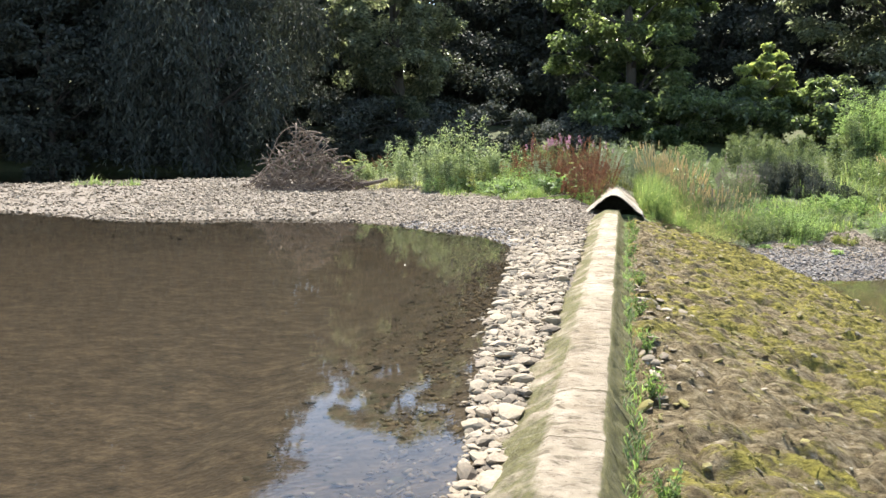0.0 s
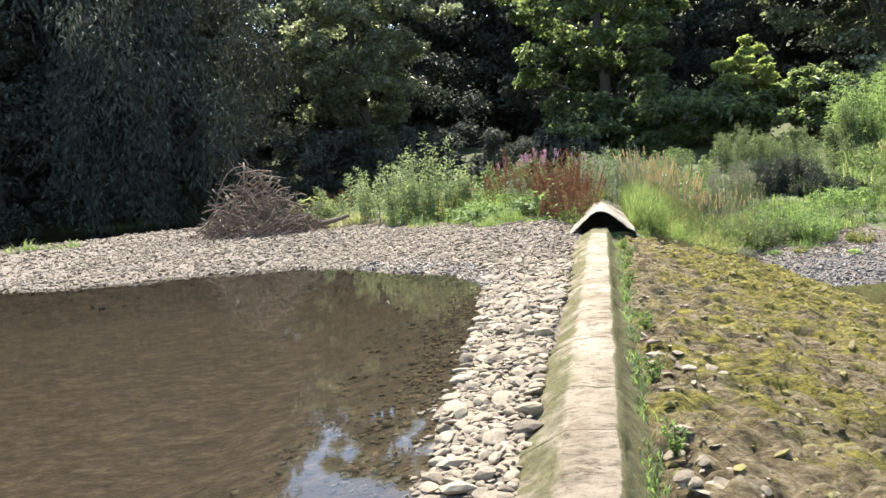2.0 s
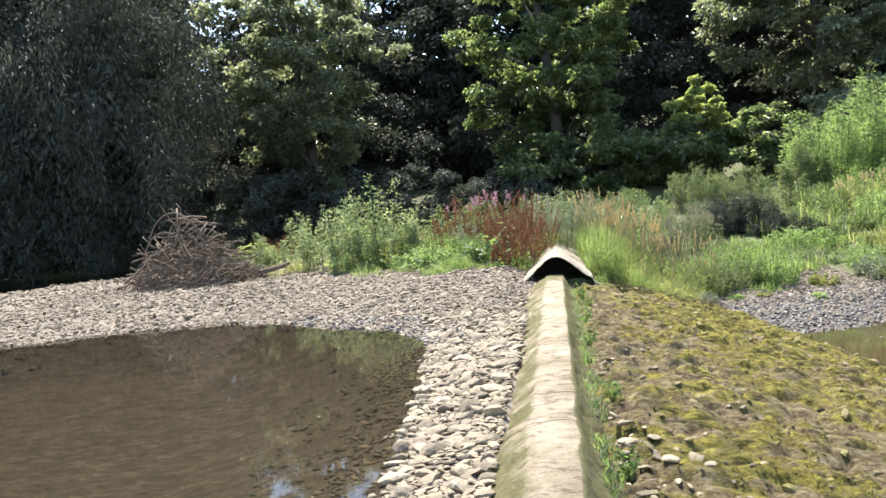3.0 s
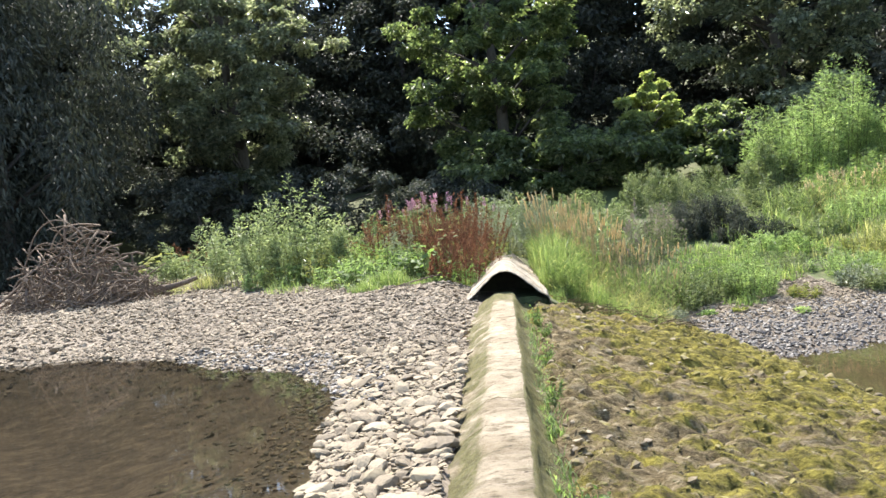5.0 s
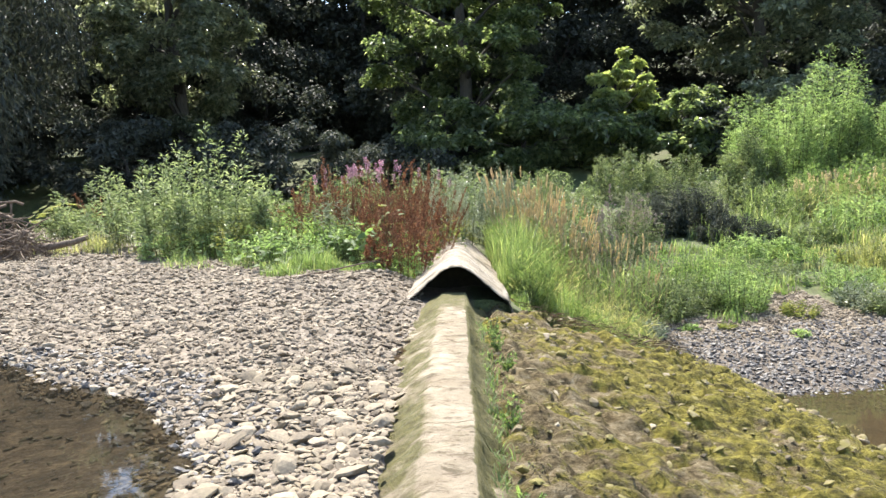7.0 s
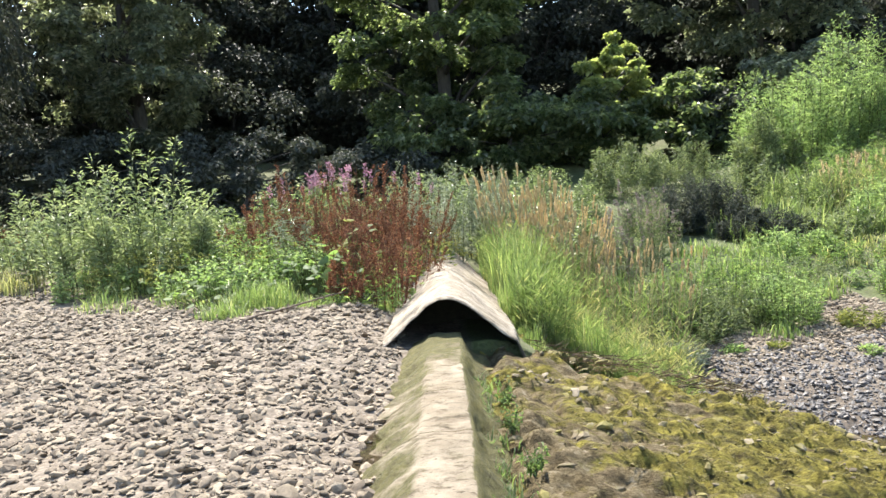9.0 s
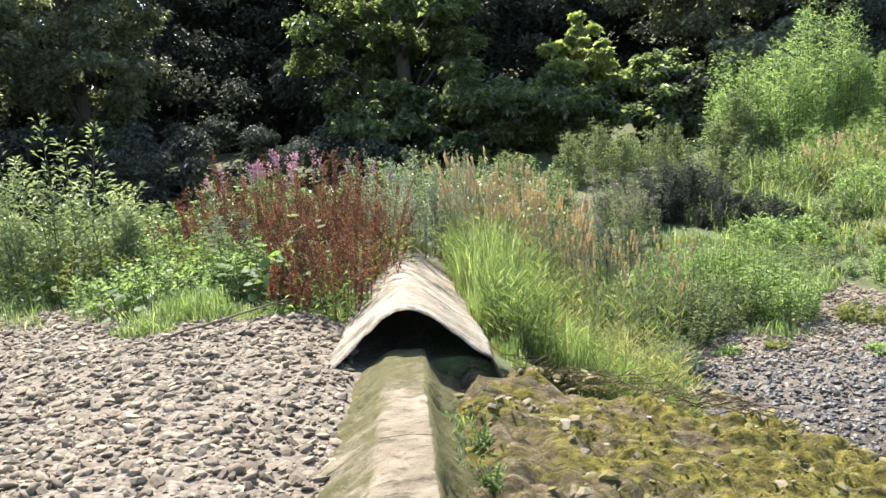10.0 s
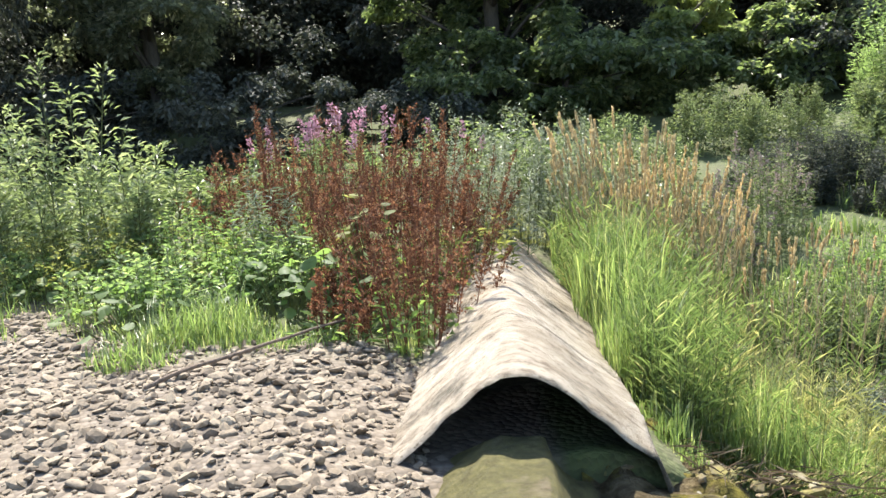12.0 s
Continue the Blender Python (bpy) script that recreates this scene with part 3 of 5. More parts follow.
# ---- weir crest and ridge cap ----
def coping_block(y0, y1, seed):
    """One coping stone: flat worn top, long sloping flanks."""
    prof = np.array([(-0.50, -0.22), (-0.385, -0.155), (-0.27, -0.085), (-0.175, -0.028), (-0.135, -0.004), (-0.06, 0.003), (0.03, 0.0), (0.115, -0.001), (0.142, -0.012), (0.168, -0.09), (0.225, -0.175), (0.31, -0.235), (0.34, -0.30)])
    ts = np.linspace(0, 1, max(5, int((y1 - y0) / 0.055)))
    v = []
    for t in ts:
        y = y0 + (y1 - y0) * t
        worn = 0.0015 * (np.exp(-t * (y1 - y0) / 0.02) + np.exp(-(1 - t) * (y1 - y0) / 0.02))
        for k, (px, pz) in enumerate(prof):
            lo = (fnoise(px * 5 + 3, y * 5, 51) - 0.5)
            hi = (fnoise(px * 16 + 3, y * 16, 57, 2) - 0.5)
            edge = (0.6 if k > 6 else 1.0) if 3 <= k <= 8 else 2.6
            v.append((crest_x(y) + px * (1 + 0.14 * (vnoise(y * 2.1, k * 0.31, 5) - 0.5)) + hi * 0.018 * edge, y, 0.68 + pz + (lo * 0.036 + hi * 0.034) * edge - worn + 0.0015 * (seed % 3 - 1)))
    n, m = len(ts), len(prof)
    f = list(grid_faces(n, m))
    v = np.array(v)
    bottom = []
    for row in (0, n - 1):
        c = len(v) + len(bottom)
        bottom.append((crest_x(v[row * m][1]), v[row * m][1], 0.3))
        bottom += [tuple(v[row * m + j]) for j in range(m)]
        for j in range(m - 1):
            a, b = c + 1 + j, c + 2 + j
            f.append((c, a, b) if row == 0 else (c, b, a))
    s = Soup().add(np.concatenate([v, bottom]), f)
    return s.mesh("coping_stone", COPING, True)


def build_crest():
    crest = empty("weir_crest", float(crest_x(6)), 6, 0.3, "long pale weathered stone weir crest with mossy flanks", "weir wall", kind="structure")
    y, k = -7.0, 0
    while y < 18.3:
        y1 = min(y + rng.uniform(0.6, 1.1), 18.75)
        me = coping_block(y, y1 - 0.003, k)
        ob = part("coping_stone", me, crest)
        ob.matrix_parent_inverse = crest.matrix_basis.inverted()
        y, k = y1, k + 1
    prof = np.array([(-0.36, -0.25), (-0.24, -0.13), (-0.12, -0.035), (0.10, -0.035), (0.13, -0.14), (0.22, -0.3)])
    rows = np.arange(-7, 18.8, 0.4)
    v = [(float(crest_x(y)) + px, y, 0.68 + pz) for y in rows for px, pz in prof]
    core = part("mortar_core", Soup().add(v, grid_faces(len(rows), len(prof))).mesh("mortar_core", CAPCORE), crest, "dark mortar in the joints")
    core.matrix_parent_inverse = crest.matrix_basis.inverted()
    return crest


def cap_profile(scale=1.0):
    """Half gable with a rounded ridge and slightly hollow flanks."""
    pts = []
    for u in np.linspace(-1, 1, 57):
        a = abs(u)
        h = 0.46 * (1 - math.sqrt(a * a + 0.04)) / (1 - math.sqrt(0.04)) * 0.99 - 0.03 * math.sin(math.pi * a) * a - 1.6 * max(0.0, a - 0.9)
        pts.append((u * 0.68 * scale, h))
    return pts


def build_cap():
    """Solid worn capping stones; the near one shows its rough, mossy end face, coloured darker for shade."""
    cap = empty("ridge_cap", 0.2, 18.5, 0.5, "pale rounded ridge capping stones over the weir end", "coping", kind="structure")
    ends = [18.60, 19.7, 20.7, 21.6, 22.5, 23.3]
    prof = cap_profile()
    m = len(prof)
    for k, (y0, y1) in enumerate(zip(ends[:-1], ends[1:])):
        rows = np.concatenate([[y0, y0 + 0.01, y0 + 0.035, y0 + 0.08], np.linspace(y0 + 0.15, y1 - 0.003, 16)])
        v = []
        for i, y in enumerate(rows):
            inset = (0.022, 0.009, 0.002, 0.0)[i] if k == 0 and i < 4 else (0.006 if i in (0, len(rows) - 1) else 0.0)
            for px, pz in prof:
                q = 0.03 * (fnoise(px * 4 + 7, y * 3, 61) - 0.5) + 0.014 * (fnoise(px * 13, y * 13, 67, 2) - 0.5)
                rag = 0.07 * (fnoise(px * 6 + 2, 9.3, 71, 4) - 0.5) * math.exp(-(y - y0) / 0.1) * (k == 0)
                v.append((float(crest_x(y)) + 0.03 + px * (1 + q - inset), y + rag, 0.555 + pz + 0.85 * q - inset))
        f = list(grid_faces(len(rows), m))
        face_v, face_f = [], []
        for row, sign in ((0, 1), (len(rows) - 1, -1)):
            # the near end gets the face whose colour holds its shade
            darkened = k == 0 and row == 0
            out_v, out_f = (face_v, face_f) if darkened else (v, f)
            steps = 22 if darkened else 2
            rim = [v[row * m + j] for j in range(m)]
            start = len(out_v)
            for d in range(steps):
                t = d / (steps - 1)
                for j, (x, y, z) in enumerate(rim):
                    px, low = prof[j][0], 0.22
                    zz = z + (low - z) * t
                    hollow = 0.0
                    if darkened:
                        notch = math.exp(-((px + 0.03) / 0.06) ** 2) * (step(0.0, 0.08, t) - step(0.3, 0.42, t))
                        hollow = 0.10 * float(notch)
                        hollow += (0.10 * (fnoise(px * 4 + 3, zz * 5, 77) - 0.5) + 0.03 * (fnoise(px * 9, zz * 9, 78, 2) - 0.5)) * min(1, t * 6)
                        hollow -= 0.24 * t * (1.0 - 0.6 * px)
                    out_v.append((x, y + sign * hollow, zz))
            for d in range(steps - 1):
                p, q = start + d * m, start + (d + 1) * m
                for j in range(m - 1):
                    quad = [(p + j, q + j, q + j + 1), (p + j, q + j + 1, p + j + 1)]
                    out_f += quad if sign > 0 else [(c[0], c[2], c[1]) for c in quad]
        ob = part("capping_stone", Soup().add(v, f).mesh("capping_stone", CAPSTONE, True), cap)
        ob.matrix_parent_inverse = cap.matrix_basis.inverted()
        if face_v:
            face = part("end_face", Soup().add(face_v, face_f).mesh("end_face", CAPCORE, True), ob, "mossy stone end with shade in its dark colour")
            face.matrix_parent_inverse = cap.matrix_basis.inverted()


CREST = build_crest()
build_cap()

# ---- plants ----
def disc(n, rx, ry):
    a, r = rng.uniform(0, 2 * np.pi, n), np.sqrt(rng.uniform(0, 1, n))
    return r * rx * np.cos(a), r * ry * np.sin(a), r


def herb(name, cx, cy, rx, ry, h, stems, label, category, leaf=None, leaf_n=30, leaf_len=0.08, leaf_wid=0.02, leaf_span=(0.15, 1.0), leaf_rise=0.4,
         spike=None, spike_n=0, spike_len=0.03, spike_wid=0.012, spike_span=(0.7, 1.0), spike_off=0.02, stem=None, stem_r=0.006, lean=0.15, dome=0.35, hvar=0.25, group="", twigs=0.0, bushy=0.02, spike_rise=(0.2, 1.8), sprays=5):
    """A clump of upright stems with leaves along them and, where given, flower or seed spikes on top."""
    base_z = float(land(cx, cy)) - 0.03
    ob = empty(name, cx, cy, base_z, label, category, group)
    bx, by, r = disc(stems, rx, ry)
    bz = land(cx + bx, cy + by) - base_z - 0.05
    hh = h * (1 - dome * r ** 2) * rng.uniform(1 - hvar, 1, stems)
    p0 = np.stack([bx, by, bz], 1)
    out = np.stack([bx / max(rx, 0.01), by / max(ry, 0.01), np.zeros(stems)], 1)
    tip = p0 + out * (lean * hh)[:, None] + rng.normal(scale=0.05, size=(stems, 3)) * hh[:, None]
    tip[:, 2] = np.maximum(bz, 0) + hh
    mid = p0 * 0.5 + tip * 0.5
    mid[:, 2] += hh * 0.12
    single = name in ("red_dock", "willow_sapling", "willowherb", "willow_bush", "yellow_dock")

    def along(span, n):
        i = np.repeat(np.arange(stems), n)
        t = rng.uniform(*span, len(i))
        p = p0[i] * ((1 - t) ** 2)[:, None] + mid[i] * (2 * t * (1 - t))[:, None] + tip[i] * (t * t)[:, None]
        return i, t, p

    if twigs:
        i, t, p = along((0.3, 0.95), sprays)
        d = unit(rng.normal(size=(len(i), 3)) + np.array([0, 0, 0.6])) * (twigs * hh[i] * (1.1 - t))[:, None]
        spray = (p, d)
    for pick in ([np.array([k]) for k in range(stems)] if single else [np.arange(stems)]):
        s = Soup()
        rods(s, p0[pick], mid[pick], tip[pick], stem_r, stem_r * 0.35)
        if twigs:
            q = np.isin(i, pick)
            rods(s, p[q], p[q] + d[q] * 0.5 + np.array([0, 0, 0.01]), p[q] + d[q], stem_r * 0.5, stem_r * 0.25)
        if single:
            part("stem", s.mesh("stem", stem or STEM_G), ob)
        else:
            tagged(part("stem_bunch", s.mesh("stem_bunch", stem or STEM_G), ob), kind="stuff")
    if leaf:
        s = Soup()
        i, t, p = along(leaf_span, leaf_n)
        a = rng.uniform(0, 2 * np.pi, len(i))
        d = np.stack([np.cos(a), np.sin(a), rng.normal(leaf_rise, 0.35, len(i))], 1)
        p = p + unit(d) * (np.abs(rng.normal(0, bushy, len(i))))[:, None]
        if twigs:
            p = p + unit(d) * (rng.uniform(0, 1, len(i)) ** 1.2 * twigs * hh[i] * (1.1 - t))[:, None]
        q = rng.uniform(0.6, 1.15, len(i)) * (1.15 - 0.45 * t)
        leaves(s, p, d, np.array([0, 0, 1.0]) + rng.normal(scale=0.45, size=(len(i), 3)), leaf_len * q, leaf_wid * q)
        tagged(part("foliage", s.mesh("foliage", leaf), ob), kind="stuff")
    if spike:
        s = Soup()
        i, t, p = along(spike_span, spike_n)
        a = rng.uniform(0, 2 * np.pi, len(i))
        d = np.stack([np.cos(a), np.sin(a), rng.uniform(*spike_rise, len(i))], 1)
        p = p + np.stack([np.cos(a), np.sin(a), np.zeros(len(i))], 1) * (rng.uniform(0, spike_off, len(i)) * (1.25 - t))[:, None]
        if twigs:
            pick = rng.integers(0, len(spray[0]), int(len(i) * 0.65))
            p[:len(pick)] = spray[0][pick] + spray[1][pick] * rng.uniform(0.15, 1.0, (len(pick), 1)) + rng.normal(scale=0.008, size=(len(pick), 3))
        leaves(s, p, d, rng.normal(size=(len(i), 3)) + np.array([0, 0, 0.6]), spike_len * rng.uniform(0.6, 1.2, len(i)), np.full(len(i), spike_wid), 0.0)
        tagged(part("inflorescence", s.mesh("inflorescence", spike), ob), kind="stuff")
    return ob


def grass(name, region, count, h, label, material, width=0.009, reach=0.35, group="", parent=None, hvar=0.7, lift=None):
    """A stand of grass blades over an ellipse (cx, cy, rx, ry)."""
    cx, cy, rx, ry = region
    x, y, r = disc(count, rx, ry)
    x, y = cx + x, cy + y
    keep = fnoise(x * 3.1, y * 3.1, 83, 2) > 0.40
    x, y, r = x[keep], y[keep], r[keep]
    z = (lift(x, y) if lift else land(x, y)) - 0.04
    n = len(x)
    hh = h * rng.uniform(1 - hvar, 1.1, n) * (1 - 0.45 * r ** 3) * (0.35 + 1.15 * step(0.3, 0.72, fnoise(x * 2.4, y * 2.4, 87, 2)))
    a = rng.uniform(0, 2 * np.pi, n)
    ln = np.stack([np.cos(a), np.sin(a)], 1) * (hh * rng.uniform(0.1, 1.0, n) ** 1.5 * reach * 2)[:, None]
    s = Soup()
    blades(s, np.stack([x, y, z], 1), hh, ln, width * rng.uniform(0.6, 1.3, n))
    return tagged(part(name, s.mesh(name, material)), label, "grass", group, "stuff")


def broad_plant(name, cx, cy, r, h, count, size, label, material, group=""):
    """Large rounded leaves on stalks."""
    z0 = float(land(cx, cy)) - 0.03
    ob = empty(name, cx, cy, z0, label, "plant", group)
    x, y, rr = disc(count, r, r)
    zt = h * (1 - 0.5 * rr ** 2) * rng.uniform(0.5, 1.0, count)
    top = np.stack([x, y, zt], 1)
    base = np.stack([x * 0.35, y * 0.35, np.full(count, -0.05)], 1)
    s = Soup()
    rods(s, base, base * 0.5 + top * 0.5 + np.array([0, 0, 0.05]), top, 0.007, 0.004)
    tagged(part("stalk_bunch", s.mesh("stalk_bunch", STEM_G), ob), kind="stuff")
    for k in range(count):
        out = unit(np.array([x[k], y[k], 0.0]) + rng.normal(scale=0.1, size=3))
        up = unit(np.array([0, 0, 1.0]) + rng.normal(scale=0.28, size=3) + out * 0.25)
        side = unit(np.cross(out, up))
        out = np.cross(up, side)
        th = np.linspace(0, 2 * np.pi, 11)[:-1]
        rad = size * rng.uniform(0.45, 0.95) * (1 + 0.16 * np.cos(th)) * (1 + rng.normal(scale=0.06, size=10))
        rim = top[k] + out * (rad * np.cos(th) * 1.15)[:, None] + side * (rad * np.sin(th) * 0.85)[:, None] - up * (0.25 * size * (0.3 + np.abs(np.sin(th))))[:, None] * rng.uniform(0.3, 1.2)
        v = np.concatenate([[top[k]], rim])
        part("leaf", Soup().add(v, [(0, 1 + j, 1 + (j + 1) % 10) for j in range(10)]).mesh("leaf", material, True), ob)
    return ob


def bank_plants_left():
    W = "grey-green willow saplings growing from the gravel bank"
    for k, (x, y, rx, h, n) in enumerate(((-3.6, 22.5, 0.7, 2.2, 15), (-4.9, 23.5, 0.9, 2.0, 15), (-2.8, 22.9, 0.35, 1.85, 7), (-6.3, 25.2, 1.0, 1.35, 16), (-4.2, 23.2, 1.2, 1.7, 14), (-2.95, 22.4, 0.16, 2.05, 4), (-4.5, 22.5, 0.2, 2.2, 4), (-3.9, 22.2, 0.15, 2.3, 3))):
        herb("willow_sapling", x, y, rx, rx * 0.7, h, n, W, "shrub", LEAF_SAPLING, 130, 0.12, 0.04, (0.2, 1.0), 0.6, stem=STEM_G, stem_r=0.009, lean=0.22, dome=0.5, hvar=0.5, group="willow saplings", twigs=0.24)
    for x, y, r, h, n, sz, m in ((-2.3, 20.75, 0.55, 0.42, 46, 0.06, LEAF_BROAD), (-1.35, 21.0, 0.5, 0.5, 44, 0.06, LEAF_BROAD), (-1.0, 20.7, 0.3, 0.75, 20, 0.065, LEAF_BROAD), (-8.2, 27.8, 0.7, 0.75, 60, 0.11, LEAF_YELLOW), (-3.4, 22.0, 0.5, 0.4, 30, 0.07, LEAF_BROAD),
                              (-1.7, 22.2, 0.8, 0.6, 70, 0.07, LEAF_YELLOW), (-2.9, 22.3, 0.6, 0.5, 50, 0.07, LEAF_BROAD), (-0.75, 21.3, 0.25, 1.15, 26, 0.065, LEAF_YELLOW)):
        broad_plant("butterbur", x, y, r, h, n, sz, "low clump of large rounded green leaves", m, "broad-leaved plants")
    herb("nettle_bed", -2.0, 22.2, 1.0, 0.8, 0.75, 90, "low bed of leafy bright green herbs", "herb", LEAF_BROAD, 40, 0.07, 0.035, (0.1, 1), 0.3, twigs=0.15)
    herb("nettle_bed", -3.2, 22.2, 1.0, 0.6, 0.65, 80, "low bed of leafy bright green herbs", "herb", LEAF_YELLOW, 40, 0.06, 0.03, (0.1, 1), 0.3, twigs=0.15)
    herb("nettle_bed", -2.3, 21.35, 0.9, 0.45, 0.5, 70, "low bed of leafy bright green herbs", "herb", LEAF_BUSH, 36, 0.08, 0.04, (0.1, 1), 0.3, twigs=0.15)
    herb("nettle_bed", -1.3, 21.5, 0.5, 0.4, 0.6, 50, "low bed of leafy bright green herbs", "herb", LEAF_BUSH, 36, 0.08, 0.04, (0.1, 1), 0.3, twigs=0.15)
    herb("nettle_bed", -3.9, 22.1, 0.8, 0.35, 0.45, 50, "low bed of leafy bright green herbs", "herb", LEAF_BUSH, 36, 0.08, 0.04, (0.1, 1), 0.3, twigs=0.15)
    herb("nettle_bed", -6.2, 25.6, 1.6, 1.2, 0.75, 110, "low bed of leafy green herbs", "herb", LEAF_WILLOW, 40, 0.07, 0.025, (0.1, 1), 0.3, twigs=0.15)
    grass("grass_patch", (-1.5, 20.5, 1.0, 0.55), 3600, 0.30, "short bright green grass at the gravel's edge", GRASS_B, 0.008, 0.4)
    grass("grass_patch", (-2.6, 21.4, 1.6, 0.8), 3000, 0.28, "short bright green grass among herbs", GRASS_B, 0.008, 0.4)
    grass("grass_patch", (-4.8, 23.4, 2.2, 1.0), 3500, 0.35, "green grass below the willow saplings", GRASS_Y, 0.009, 0.4)
    grass("grass_patch", (-2.0, 20.0, 0.35, 0.25), 500, 0.32, "small tuft of green grass on gravel", GRASS_B, 0.009, 0.55)
    grass("grass_patch", (-14.6, 23.6, 1.3, 0.5), 900, 0.35, "small green weeds on the gravel bar", GRASS_B, 0.02, 0.5)
    D = "rust-brown dead dock stems with seed heads"
    for x, y, rx, ry, h, n in ((-0.28, 20.45, 0.32, 0.28, 1.10, 26), (-0.35, 21.4, 0.42, 0.4, 1.38, 34), (-0.75, 22.2, 0.55, 0.5, 1.48, 40), (-1.45, 22.9, 0.55, 0.45, 1.42, 34), (-2.1, 23.6, 0.5, 0.45, 1.15, 24), (-0.1, 22.3, 0.32, 0.4, 1.35, 20), (-7.0, 26.8, 0.35, 0.3, 1.0, 10), (-0.85, 20.25, 0.25, 0.15, 0.5, 8)):
        herb("red_dock", x - 0.12, y, rx * 1.25, ry * 1.2, h * 1.15, int(n * 1.5), D, "plant", LEAF_BROAD, 5, 0.11, 0.035, (0.02, 0.3), 0.5, SEED_R, 190, 0.022, 0.012, (0.45, 1.0), 0.03, STEM_R, 0.006, 0.36, 0.45, 0.45, "dead docks", twigs=0.34, sprays=10)
    for x, y, n, h in ((-1.25, 23.3, 14, 1.62), (-0.85, 23.0, 9, 1.66), (-1.75, 23.7, 8, 1.45), (-0.2, 23.4, 3, 1.5)):
        herb("willowherb", x, y, 0.32, 0.3, h, n, "tall willowherb with fading pink flower spikes", "flower", LEAF_WILLOW, 55, 0.09, 0.018, (0.2, 0.85), 0.5, FLOWER_P, 44, 0.03, 0.022, (0.84, 1.0), 0.06, STEM_R, 0.006, 0.1, 0.2, 0.18, "willowherbs")
    herb("willowherb", -1.55, 21.9, 0.22, 0.22, 1.15, 9, "leafy pale green willowherb not in flower", "herb", LEAF_SILVER, 90, 0.11, 0.022, (0.15, 1.0), 0.2, stem=STEM_G, lean=0.1)
    for x, y, n, h, r in ((0.35, 23.3, 26, 1.65, 0.4), (0.85, 23.9, 24, 1.75, 0.45), (-0.15, 24.2, 22, 1.55, 0.5), (0.2, 22.6, 20, 1.2, 0.3), (1.0, 23.2, 16, 1.45, 0.3)):
        herb("mugwort", x, y, r, r, h, n, "tall silvery green mugwort", "herb", LEAF_SILVER, 110, 0.06, 0.02, (0.1, 1.0), 0.7, LEAF_SILVER, 40, 0.02, 0.012, (0.7, 1.0), 0.05, STEM_G, 0.006, 0.16, 0.35, 0.3, "mugworts", twigs=0.16)
    herb("yellow_dock", 0.05, 21.6, 0.2, 0.35, 0.75, 12, "yellow-green leafy plant beside the capping stones", "herb", LEAF_YELLOW, 26, 0.12, 0.04, (0.1, 1.0), 0.4)


